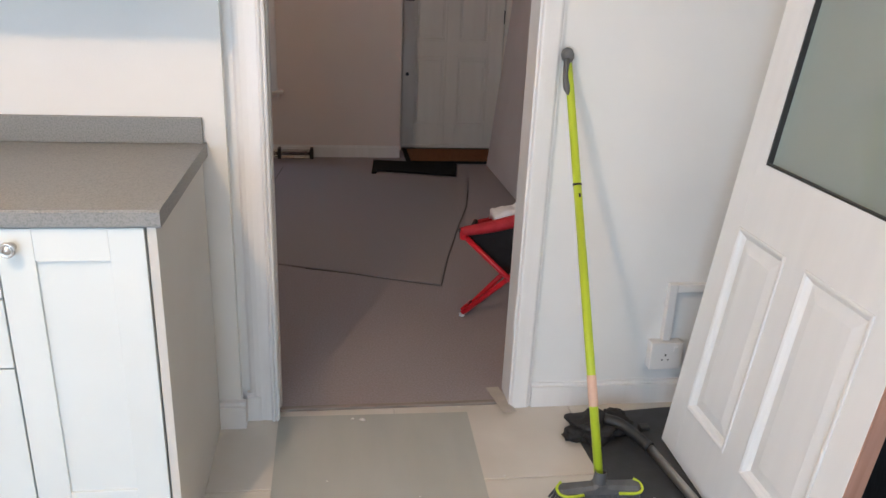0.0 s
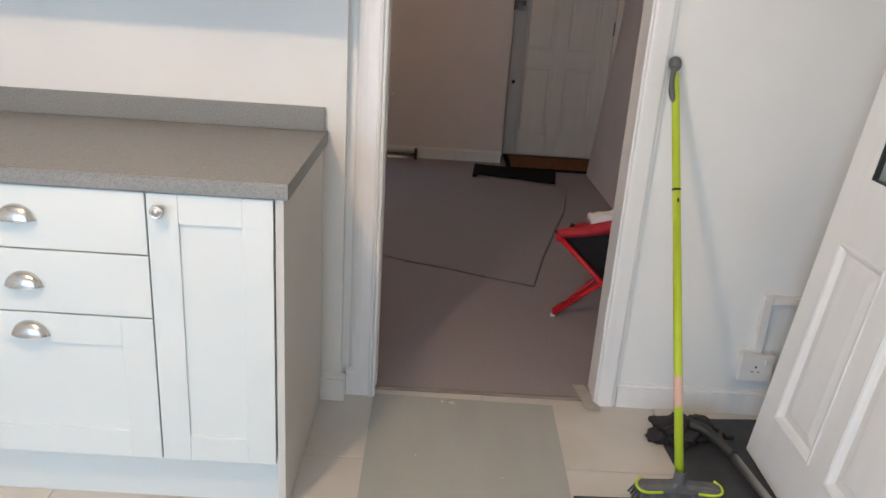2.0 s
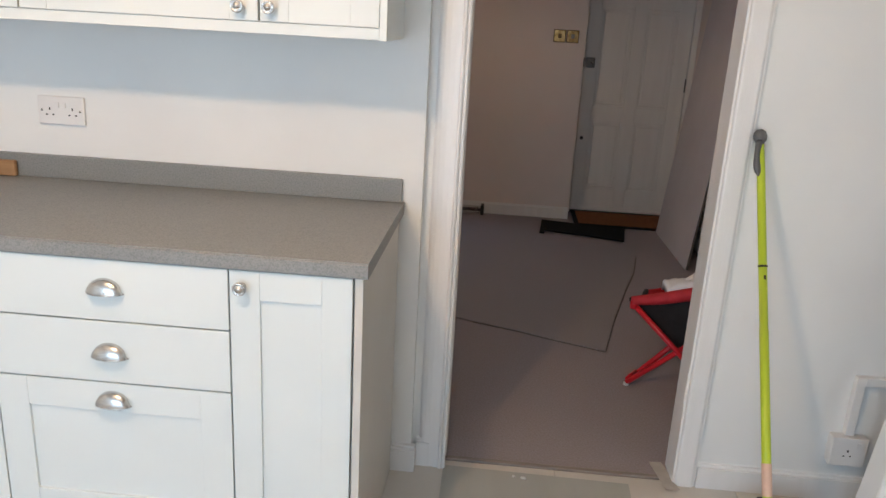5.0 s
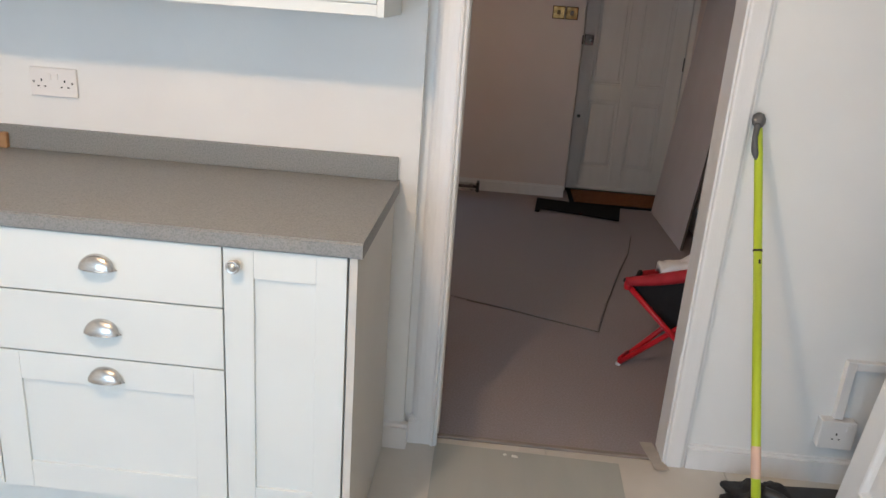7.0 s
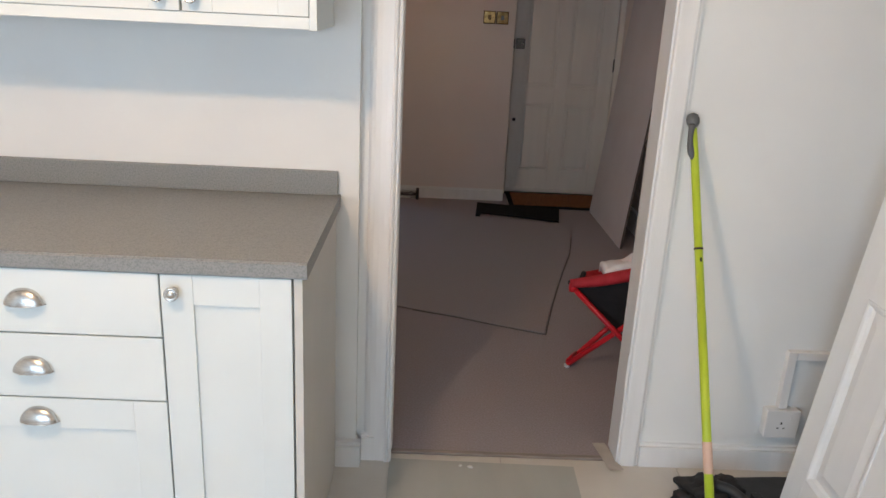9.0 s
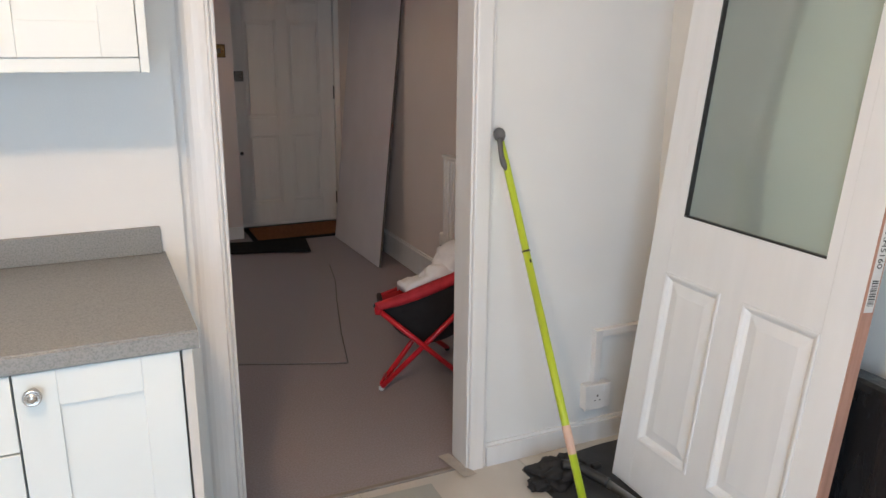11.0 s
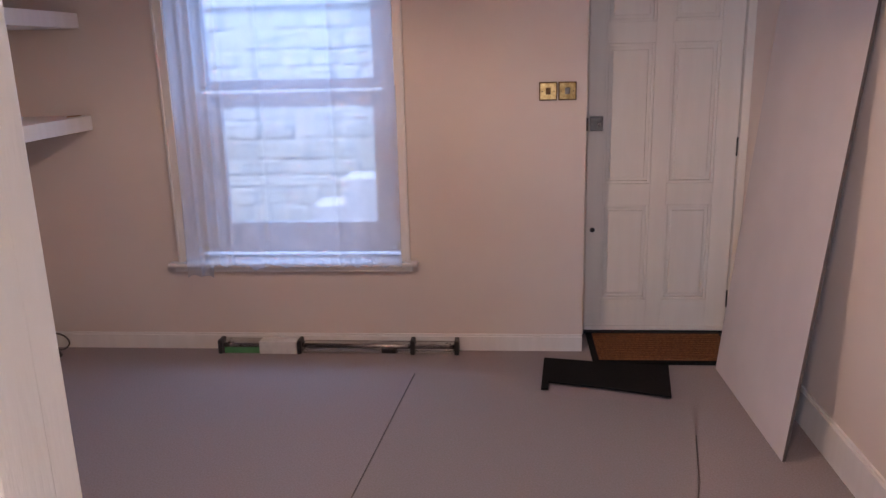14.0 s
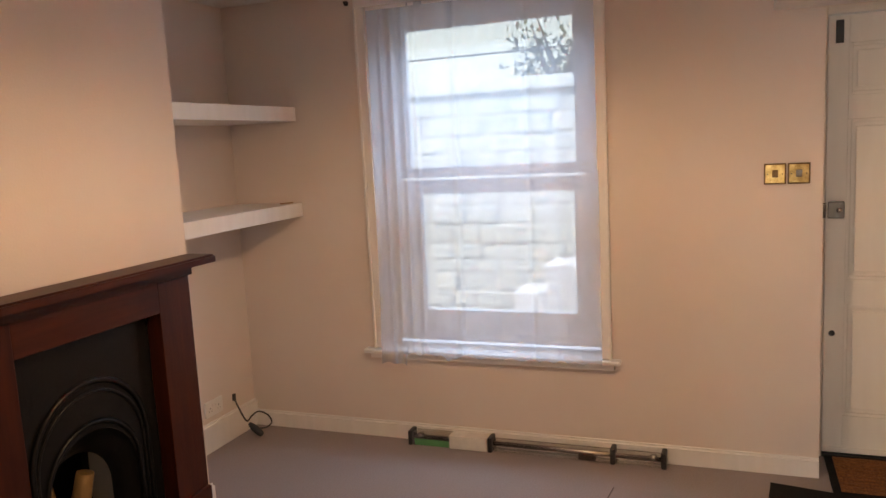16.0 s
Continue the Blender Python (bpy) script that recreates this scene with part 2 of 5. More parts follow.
M_BARK = material("bark", (0.12, 0.09, 0.07), 0.9, scale=20, second=(0.08, 0.06, 0.045), bump=0.6)
M_WOODBLOCK = material("oak_block", (0.42, 0.24, 0.11), 0.55, scale=6, detail=8, second=(0.30, 0.16, 0.07), bump=0.15, stretch=(0.6, 6, 6))
M_CLEAR = glass("clear_packaging", (0.92, 0.90, 0.88), 0.1, 0.12)
M_GREENLABEL = material("green_label", (0.10, 0.34, 0.14), 0.5, scale=14)
M_POLE = material("grey_pole_metal", (0.50, 0.48, 0.45), 0.35, 0.8, scale=18, second=(0.42, 0.40, 0.37))
M_TAPE = material("worn_masking_tape", (0.46, 0.42, 0.37), 0.6, scale=30, second=(0.40, 0.36, 0.32))
M_CHIP = material("plaster_crumb", (0.70, 0.69, 0.66), 0.9)


# ---- mesh helpers ----
def box(bm, lo, hi, bevel=0.0, seg=2):
    """Adds a box, its edges rounded by bevel."""
    b = bmesh.new()
    bmesh.ops.create_cube(b, size=1)
    for v in b.verts:
        v.co = [lo[i] + (v.co[i] + 0.5) * (hi[i] - lo[i]) for i in range(3)]
    if bevel:
        bmesh.ops.bevel(b, geom=b.edges[:], offset=bevel, segments=seg, affect="EDGES", profile=0.5)
    merge(bm, b)
    return bm


def merge(bm, b, m=None):
    if m is not None:
        b.transform(m)
    me = bpy.data.meshes.new("tmp")
    b.to_mesh(me)
    b.free()
    bm.from_mesh(me)
    bpy.data.meshes.remove(me)


def boxes(*rows, bevel=0.0):
    bm = bmesh.new()
    for lo, hi in rows:
        box(bm, lo, hi, bevel)
    return bm


def lathe(profile, seg=24, m=None, bm=None):
    """Turns (radius, height) points about z."""
    b = bmesh.new()
    rings = [[b.verts.new((r * math.cos(2 * math.pi * k / seg), r * math.sin(2 * math.pi * k / seg), h)) for k in range(seg)] if r > 1e-6
             else [b.verts.new((0, 0, h))] for r, h in profile]
    for a, c in zip(rings, rings[1:]):
        for k in range(seg):
            q = [a[k % len(a)], a[(k + 1) % len(a)], c[(k + 1) % len(c)], c[k % len(c)]]
            q = list(dict.fromkeys(q))
            if len(q) > 2:
                b.faces.new(q)
    bmesh.ops.recalc_face_normals(b, faces=b.faces[:])
    for f in b.faces:
        f.smooth = True
    out = bm or bmesh.new()
    merge(out, b, m)
    return out


def tube(points, r, seg=10, bm=None, caps=True):
    """A round tube along points; r may be one radius or one for each point."""
    b = bmesh.new()
    pts = [Vector(p) for p in points]
    rs = r if isinstance(r, (list, tuple)) else [r] * len(pts)
    rings, up = [], None
    for i, p in enumerate(pts):
        d = (pts[min(i + 1, len(pts) - 1)] - pts[max(i - 1, 0)]).normalized()
        up = (up - d * up.dot(d)).normalized() if up else d.orthogonal().normalized()
        side = d.cross(up)
        rings.append([b.verts.new(p + rs[i] * (math.cos(2 * math.pi * k / seg) * up + math.sin(2 * math.pi * k / seg) * side)) for k in range(seg)])
    for a, c in zip(rings, rings[1:]):
        for k in range(seg):
            b.faces.new((a[k], a[(k + 1) % seg], c[(k + 1) % seg], c[k])).smooth = True
    if caps:
        b.faces.new(rings[0][::-1])
        b.faces.new(rings[-1])
    bmesh.ops.recalc_face_normals(b, faces=b.faces[:])
    out = bm or bmesh.new()
    merge(out, b)
    return out


def slab(outline, z0, z1, bm=None, bevel=0.0):
    """A flat plate from an outline in x and y."""
    b = bmesh.new()
    f = b.faces.new([b.verts.new((x, y, z0)) for x, y in outline])
    up = bmesh.ops.extrude_face_region(b, geom=[f])
    for v in up["geom"]:
        if isinstance(v, bmesh.types.BMVert):
            v.co.z = z1
    bmesh.ops.recalc_face_normals(b, faces=b.faces[:])
    if bevel:
        bmesh.ops.bevel(b, geom=[e for e in b.edges if abs(e.verts[0].co.z - e.verts[1].co.z) < 1e-6 and e.verts[0].co.z > z0 + 1e-6], offset=bevel, segments=2, affect="EDGES")
    out = bm or bmesh.new()
    merge(out, b)
    return out


def smooth_curve(points, n=8):
    """More points, on a smooth line through the given ones."""
    p = [Vector(q) for q in points]
    p = [2 * p[0] - p[1], *p, 2 * p[-1] - p[-2]]
    out = []
    for a, b, c, d in zip(p, p[1:], p[2:], p[3:]):
        for k in range(n):
            t = k / n
            out.append(0.5 * (2 * b + (c - a) * t + (2 * a - 5 * b + 4 * c - d) * t * t + (3 * b - a - 3 * c + d) * t ** 3))
    return [*out, p[-2]]


BASE = {}


def thing(name, label, category, base=(0, 0, 0), group="", kind="", turn=None):
    """An Empty at a thing's base. Its parts are given in world places unless turn (a pose) is given, then in its own."""
    ob = new(name)
    ob.empty_display_size = 0.1
    ob.matrix_world = turn if turn is not None else Matrix.Translation(base)
    BASE[ob.name] = Vector((0, 0, 0)) if turn is not None else Vector(base)
    return tagged(ob, label, category, group, kind)


def link_mesh(name, bm, mat):
    me = bpy.data.meshes.new(name)
    bm.to_mesh(me)
    bm.free()
    for m in mat if isinstance(mat, (list, tuple)) else (mat,):
        me.materials.append(m)
    return new(name, me)


def part(name, bm, mat, parent, label=""):
    off = BASE[parent.name]
    if off.length:
        bmesh.ops.translate(bm, verts=bm.verts[:], vec=-off)
    ob = link_mesh(name, bm, mat)
    ob.parent = parent
    BASE[ob.name] = off
    if label:
        ob["label"] = label
    return ob


def whole(name, bm, mat, label, category, group="", kind=""):
    """A thing that is one mesh."""
    ob = link_mesh(name, bm, mat)
    BASE[ob.name] = Vector((0, 0, 0))
    return tagged(ob, label, category, group, kind)


def part_at(name, bm, mat, parent, label=""):
    """A part given in world places, of a thing that is turned."""
    bm.transform(parent.matrix_world.inverted())
    return part(name, bm, mat, parent, label)


def structure(name, bm, mat, label, category):
    return whole(name, bm, mat, label, category, kind="structure")


# ---- plan ----
WK = 2.275          # kitchen face of the partition by the units
WR = 2.326          # and on the other side of the doorway
WL = 2.42           # living-room face of the partition
WF = 5.90           # inner face of the front wall
WFO = 6.24          # outer face of the front wall
XR = 1.478          # right-hand walls
XL = -2.38          # alcove wall
KL, KB = -2.6, -1.9  # kitchen's far side and garden wall
HL, HK = 2.375, 2.42  # ceilings

structure("wall_partition", boxes(((KL, WK, 0), (-0.173, WL, 2.6)), ((-0.173, 2.315, 0), (-0.078, WL, 2.6)),
                                  ((0.7285, WR, 0), (XR, WL, 2.6)), ((-0.078, WR, 2.04), (0.7285, WL, 2.6))),
          M_KWALL, "white painted plaster partition wall with a doorway", "wall")
structure("wall_right_kitchen", boxes(((XR, KB - 0.12, 0), (XR + 0.12, WR, 2.6))), M_KWALL, "white painted plaster kitchen wall", "wall")
structure("wall_left_kitchen", boxes(((KL - 0.12, KB - 0.12, 0), (KL, WL, 2.6))), M_KWALL, "white painted plaster kitchen wall", "wall")
structure("wall_garden", boxes(((KL, KB - 0.12, 0), (-2.25, KB, 2.6)), ((-0.05, KB - 0.12, 0), (XR, KB, 2.6)), ((-2.25, KB - 0.12, 2.12), (-0.05, KB, 2.6))),
          M_KWALL, "white painted wall round wide garden doors", "wall")
structure("ceiling_kitchen", boxes(((KL, KB, HK), (XR, WR, HK + 0.1))), M_CEIL, "white painted kitchen ceiling", "ceiling")
structure("wall_right_living", boxes(((XR, WL + 0.002, 0), (XR + 0.12, WFO, 2.6)), ((XR, WR + 0.001, 0), (XR + 0.12, WL + 0.001, 2.6))), M_LWALL, "cream painted plaster wall with a radiator", "wall")
structure("wall_left_living", boxes(((XL - 0.12, WL, 0), (XL, WFO, 2.6))), M_LWALL, "cream painted plaster alcove wall", "wall")
structure("wall_partition_living_face", boxes(((XL, WL + 0.001, 0), (-0.078, WL + 0.012, HL)), ((0.7285, WL + 0.001, 0), (XR, WL + 0.012, HL)), ((-0.078, WL + 0.001, 2.04), (0.7285, WL + 0.012, HL))),
          M_LWALL, "cream painted living-room side of the partition", "wall")
structure("wall_front", boxes(((XL, WF, 0), (-1.505, WFO, 2.6)), ((-1.505, WF, 0), (-0.345, WFO, 0.485)), ((-1.505, WF, 2.285), (-0.345, WFO, 2.6)),
                              ((-0.345, WF, 0), (0.615, WFO, 2.6)), ((0.615, WF, 2.10), (XR, WFO, 2.6))),
          M_LWALL, "cream painted front wall with a window and a door", "wall")
breast = slab([(3.64, 0), (3.908, 0), (3.908, 0.96), (4.578, 0.96), (4.578, 0), (4.84, 0), (4.84, HL), (3.64, HL)], XL + 0.001, -1.888)
breast.transform(Matrix(((0, 0, 1, 0), (1, 0, 0, 0), (0, 1, 0, 0), (0, 0, 0, 1))))
structure("chimney_breast", breast, M_LWALL, "cream painted chimney breast over a fireplace", "chimney breast")
structure("ceiling_living", boxes(((XL, WL, HL), (XR, WF, HL + 0.1))), M_CEIL, "white painted living-room ceiling", "ceiling")
structure("floor_living", boxes(((XL, 2.362, -0.06), (XR, WF, 0.0)), ((0.615, WF, -0.06), (XR, WFO, 0.0))), M_CARPET, "grey-beige fitted carpet", "carpet")
structure("floor_kitchen", boxes(((KL, KB, -0.06), (XR, 2.352, -0.004))), M_GROUT, "pale grout bed under the kitchen tiles", "floor")
structure("threshold_strip", boxes(((-0.060, 2.338, -0.004), (0.7125, 2.358, 0.006)), bevel=0.002), M_STRIP, "thin worn brown carpet threshold strip", "threshold")


# ---- joinery of the doorway ----
def prism(profile, z0, z1, bm=None):
    """An upright moulding from a plan outline."""
    return slab(profile, z0, z1, bm)


frame_set = thing("door_frame", "white gloss painted door lining and casing, no door hung", "door frame", (0.327, WK, 0), kind="structure")
part("casing_right", prism([(0.7195, WR), (0.7195, WR - 0.013), (0.7215, WR - 0.017), (0.726, WR - 0.019), (0.772, WR - 0.019), (0.778, WR - 0.016), (0.781, WR - 0.012), (0.787, WR - 0.011), (0.787, WR)], 0, 2.11), M_GLOSS, frame_set)
part("lining_right", boxes(((0.7125, WR - 0.006, 0), (0.7285, WL + 0.016, 2.04)), bevel=0.003), M_GLOSS, frame_set)
part("lining_left", boxes(((-0.078, 2.292, 0), (-0.060, WL + 0.016, 2.04)), bevel=0.003), M_GLOSS, frame_set)
part("casing_left", prism([(-0.080, 2.315), (-0.148, 2.315), (-0.148, 2.309), (-0.140, 2.300), (-0.128, 2.2935), (-0.112, 2.289), (-0.096, 2.2865), (-0.080, 2.286)], 0, 2.04), M_GLOSS, frame_set)
part("bead", prism([(-0.080, 2.2919), (-0.080, 2.286), (-0.077, 2.2785), (-0.072, 2.277), (-0.0685, 2.280), (-0.0670, 2.286), (-0.0645, 2.280), (-0.060, 2.2785), (-0.0560, 2.281), (-0.0545, 2.288), (-0.060, 2.2919)], 0, 2.04), M_GLOSS, frame_set)
part("stop_left", boxes(((-0.060, 2.352, 0), (-0.054, 2.40, 2.03)), bevel=0.002), M_GLOSS, frame_set)
part("head", boxes(((-0.060, WR - 0.006, 2.02), (0.7125, WL + 0.016, 2.04)), bevel=0.003), M_GLOSS, frame_set)
part("casing_head", boxes(((-0.068, WR - 0.02, 2.04), (0.7195, WR - 0.001, 2.11)), bevel=0.004), M_GLOSS, frame_set)
part("lower_plate", boxes(((0.7105, WR - 0.004, 0.29), (0.7130, WR + 0.012, 0.41)), bevel=0.001), M_PLASTIC, frame_set)


def skirting(name, x0, x1, y0, y1, h, along, face, mat=M_GLOSS, label="white gloss painted skirting board"):
    """A skirting board with a rounded top, its front on the side face of the axis across it."""
    bm = boxes(((x0, y0, 0.0), (x1, y1, h)))
    up = [e for e in bm.edges if all(v.co.z > h - 1e-4 for v in e.verts)]
    axis = 1 if along == "x" else 0
    want = (y0 if face < 0 else y1) if along == "x" else (x0 if face < 0 else x1)
    bmesh.ops.bevel(bm, geom=[e for e in up if all(abs(v.co[axis] - want) < 1e-5 for v in e.verts)], offset=0.011, segments=4, affect="EDGES")
    return structure(name, bm, mat, label, "skirting board")


skirting("baseboard_kitchen_nib", -0.237, -0.157, WK - 0.032, WK, 0.088, "x", -1)
skirting("baseboard_kitchen_nib_return", -0.173, -0.157, WK, 2.2965, 0.088, "y", 1)
skirting("baseboard_kitchen_recess", -0.1565, -0.1110, 2.286, 2.315, 0.098, "x", -1)
skirting("baseboard_kitchen_right", 0.789, XR, WR - 0.018, WR, 0.086, "x", -1)
skirting("baseboard_kitchen_side", XR - 0.018, XR, KB, WR - 0.0185, 0.086, "y", -1)
skirting("baseboard_front", XL + 0.018, 0.615, WF - 0.018, WF, 0.090, "x", -1)
skirting("baseboard_living_right", XR - 0.02, XR, WL + 0.013, WF - 0.02, 0.160, "y", -1)
skirting("baseboard_alcove", XL, XL + 0.018, 4.842, WF, 0.155, "y", 1)
skirting("baseboard_chimney_side", XL + 0.018, -1.888, 4.84, 4.856, 0.155, "x", 1)
skirting("baseboard_chimney_front", -1.888, -1.872, 4.768, 4.856, 0.155, "y", 1)

# ---- garden doors behind the camera ----
garden = thing("garden_doors", "white glazed double garden doors letting in daylight", "door", (-1.15, KB, 0), kind="structure")
for gx in (-2.25, -1.18, -1.12, -0.11):
    part("stile", boxes(((gx, KB - 0.10, 0), (gx + 0.06, KB - 0.04, 2.12)), bevel=0.004), M_UPVC, garden)
for gx in (-2.19, -1.06):
    for gz, gh in ((0.0, 0.16), (2.02, 0.10)):
        part("rail", boxes(((gx, KB - 0.10, gz), (gx + (1.01 if gx < -2 else 0.95), KB - 0.04, gz + gh)), bevel=0.004), M_UPVC, garden)

lamp_k = thing("ceiling_lamp", "small white ceiling lamp holder with a bare bulb", "ceiling lamp", (-0.70, 0.60, HK))
part("rose", lathe([(0, HK), (0.05, HK), (0.045, HK - 0.02), (0.02, HK - 0.03), (0, HK - 0.03)], 20, Matrix.Translation((-0.70, 0.60, 0))), M_PLASTIC, lamp_k)
part("holder", lathe([(0, HK - 0.03), (0.017, HK - 0.03), (0.017, HK - 0.075), (0, HK - 0.075)], 16, Matrix.Translation((-0.70, 0.60, 0))), M_PLASTIC, lamp_k)


# ---- kitchen units ----
def shaker(x0, x1, z0, z1, y, parent, name="door", rail=0.072, thick=0.02, plain=False):
    """A cupboard front under its unit: a sunk panel with stiles and rails, or a plain slab."""
    if plain:
        return part(name, boxes(((x0, y, z0), (x1, y + thick, z1)), bevel=0.0018), M_CAB, parent)
    front = part(name, boxes(((x0 + rail - 0.004, y + 0.008, z0 + rail - 0.004), (x1 - rail + 0.004, y + thick - 0.002, z1 - rail + 0.004))), M_CAB, parent)
    for a in (x0, x1 - rail):
        part("stile", boxes(((a, y, z0), (a + rail, y + thick, z1)), bevel=0.0014), M_CAB, front)
    for c in (z0, z1 - rail):
        part("rail", boxes(((x0 + rail, y + 0.0006, c), (x1 - rail, y + thick, c + rail)), bevel=0.0012), M_CAB, front)
    return front


def knob_mesh(x, y, z, r=0.0165):
    m = Matrix.Translation((x, y, z)) @ Matrix.Rotation(radians(90), 4, "X")
    return lathe([(0, 0), (r * 0.62, 0), (r * 0.62, 0.004), (r * 0.38, 0.008), (r * 0.38, 0.014), (r, 0.020), (r, 0.025), (r * 0.82, 0.028), (r * 0.72, 0.0255),
                  (r * 0.48, 0.0255), (r * 0.42, 0.029), (0, 0.030)], 24, m)


def cup_pull(x, y, z, w=0.091, h=0.037, d=0.024):
    """A half-cup drawer pull: a shell that is open below, with a thin rim."""
    b = bmesh.new()
    nu, nv = 16, 8
    for scale in (1.0, 0.9):
        g = []
        for i in range(nu + 1):
            a = math.pi * i / nu
            row = []
            for j in range(nv + 1):
                c = 0.5 * math.pi * j / nv
                row.append(b.verts.new((x - math.cos(a) * w / 2 * scale * (0.86 + 0.14 * math.cos(c)), y - d * scale * math.sin(a) ** 0.6 * math.cos(c) if 0 < i < nu else y,
                                        z + h * scale * (math.sin(a) ** 0.75 if 0 < i < nu else 0) * math.sin(c))))
            g.append(row)
        for i in range(nu):
            for j in range(nv):
                b.faces.new((g[i][j], g[i + 1][j], g[i + 1][j + 1], g[i][j + 1])).smooth = True
    bmesh.ops.remove_doubles(b, verts=b.verts[:], dist=0.0002)
    bmesh.ops.recalc_face_normals(b, faces=b.faces[:])
    tube([(x - w / 2 - 0.001, y - 0.002, z), (x - w / 2 + 0.004, y - 0.010, z), (x - w / 4, y - d * 0.93, z), (x, y - d, z), (x + w / 4, y - d * 0.93, z), (x + w / 2 - 0.004, y - 0.010, z), (x + w / 2 + 0.001, y - 0.002, z)], 0.0016, 6, b)
    return b


YF = 1.655
cab1 = thing("base_cabinet", "white shaker base cabinet with a single narrow door", "kitchen cabinet", (-0.41, 1.96, 0), "base units")
part("carcass", boxes(((-0.554, YF + 0.024, 0.15), (-0.260, WK - 0.005, 0.879))), M_CAB, cab1)
d1 = shaker(-0.5545, -0.2625, 0.157, 0.8785, YF, parent=cab1, name="door")
part("knob", knob_mesh(-0.524, YF, 0.840), M_STEEL, d1, "round brushed steel knob")
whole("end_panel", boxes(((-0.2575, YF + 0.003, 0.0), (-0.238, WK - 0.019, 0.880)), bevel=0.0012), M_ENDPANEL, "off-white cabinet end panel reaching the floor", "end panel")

cab2 = thing("drawer_unit", "white shaker drawer unit with two shallow drawers and one deep", "drawer unit", (-0.88, 1.96, 0), "base units")
part("carcass", boxes(((-1.158, YF + 0.024, 0.15), (-0.5585, WK - 0.005, 0.879))), M_CAB, cab2)
for dz0, dz1, pz, plain in ((0.7245, 0.8785, 0.796, True), (0.5605, 0.7205, 0.629, True), (0.157, 0.5565, 0.499, False)):
    dr = shaker(-1.1585, -0.5585, dz0, dz1, YF, plain=plain, rail=0.078, parent=cab2, name="drawer_front")
    part("cup_handle", cup_pull(-0.858, YF, dz0 + (pz - dz0)), M_STEEL, dr, "brushed steel cup handle")

cab3 = thing("base_cabinet", "white shaker base cabinet with one wide door", "kitchen cabinet", (-1.5, 1.96, 0), "base units")
part("carcass", boxes(((-1.76, YF + 0.024, 0.15), (-1.162, WK - 0.005, 0.879))), M_CAB, cab3)
d3 = shaker(-1.760, -1.1625, 0.157, 0.8785, YF, parent=cab3, name="door")
part("knob", knob_mesh(-1.194, YF, 0.840), M_STEEL, d3, "round brushed steel knob")
cab4 = thing("base_cabinet", "white shaker corner base cabinet", "kitchen cabinet", (-2.2, 1.96, 0), "base units")
part("carcass", boxes(((-2.595, YF + 0.024, 0.15), (-1.764, WK - 0.005, 0.879))), M_CAB, cab4)
shaker(-2.595, -1.7645, 0.157, 0.8785, YF, parent=cab4, name="door")
whole("plinth", boxes(((-2.595, YF + 0.05, 0.0), (-0.2585, YF + 0.068, 0.149)), bevel=0.001), M_CAB, "white kick board under the base cabinets", "plinth")

top = thing("worktop", "mottled grey laminate worktop with a matching upstand", "worktop", (-1.4, 1.96, 0.881))
bm_top = boxes(((KL, YF - 0.009, 0.8815), (-0.226, WK - 0.001, 0.920)))
bmesh.ops.bevel(bm_top, geom=[e for e in bm_top.edges if all(v.co.y < YF for v in e.verts) and abs(e.verts[0].co.x - e.verts[1].co.x) > 1], offset=0.004, segments=3, affect="EDGES")
part("slab", bm_top, M_TOP, top)
part("upstand", boxes(((KL, WK - 0.019, 0.9205), (-0.234, WK, 0.991)), bevel=0.0012), M_TOP, top)

wall1 = thing("wall_cabinet", "cream white shaker wall cabinet with a narrow door", "kitchen cabinet", (-0.41, 2.1, 1.40), "wall units")
part("carcass", boxes(((-0.568, 1.976, 1.432), (-0.2665, WK - 0.001, 2.13))), M_CAB, wall1)
w1 = shaker(-0.5665, -0.2675, 1.432, 2.128, 1.955, parent=wall1, name="door")
part("knob", knob_mesh(-0.540, 1.955, 1.466), M_STEEL, w1, "round brushed steel knob")
wall2 = thing("wall_cabinet", "cream white shaker wall cabinet with a wide door", "kitchen cabinet", (-0.88, 2.1, 1.40), "wall units")
part("carcass", boxes(((-1.192, 1.976, 1.432), (-0.572, WK - 0.001, 2.13))), M_CAB, wall2)
w2 = shaker(-1.191, -0.5725, 1.432, 2.128, 1.955, parent=wall2, name="door")
part("knob", knob_mesh(-0.618, 1.955, 1.466), M_STEEL, w2, "round brushed steel knob")
wall3 = thing("wall_cabinet", "cream white shaker wall cabinet beside the wide one", "kitchen cabinet", (-1.5, 2.1, 1.40), "wall units")
part("carcass", boxes(((-1.81, 1.976, 1.432), (-1.196, WK - 0.001, 2.13))), M_CAB, wall3)
shaker(-1.81, -1.1965, 1.432, 2.128, 1.955, parent=wall3, name="door")
whole("light_rail", boxes(((-1.81, 1.960, 1.402), (-0.2665, 1.978, 1.4305)), bevel=0.0015), M_CAB, "cream white light rail under the wall cabinets", "trim")
whole("wall_end_panel", boxes(((-0.2655, 1.953, 1.400), (-0.2475, WK - 0.001, 2.13)), bevel=0.0012), M_CAB, "cream white end panel of the wall cabinets", "end panel")


# ---- kitchen wall fittings ----
def pin_holes(x, y, z, s=1.0):
    return boxes(((x - 0.002 * s, y - 0.0006, z + 0.006), (x + 0.002 * s, y + 0.001, z + 0.014)), ((x - 0.0135, y - 0.0006, z - 0.010), (x - 0.0075, y + 0.001, z - 0.006)),
                 ((x + 0.0075, y - 0.0006, z - 0.010), (x + 0.0135, y + 0.001, z - 0.006)))


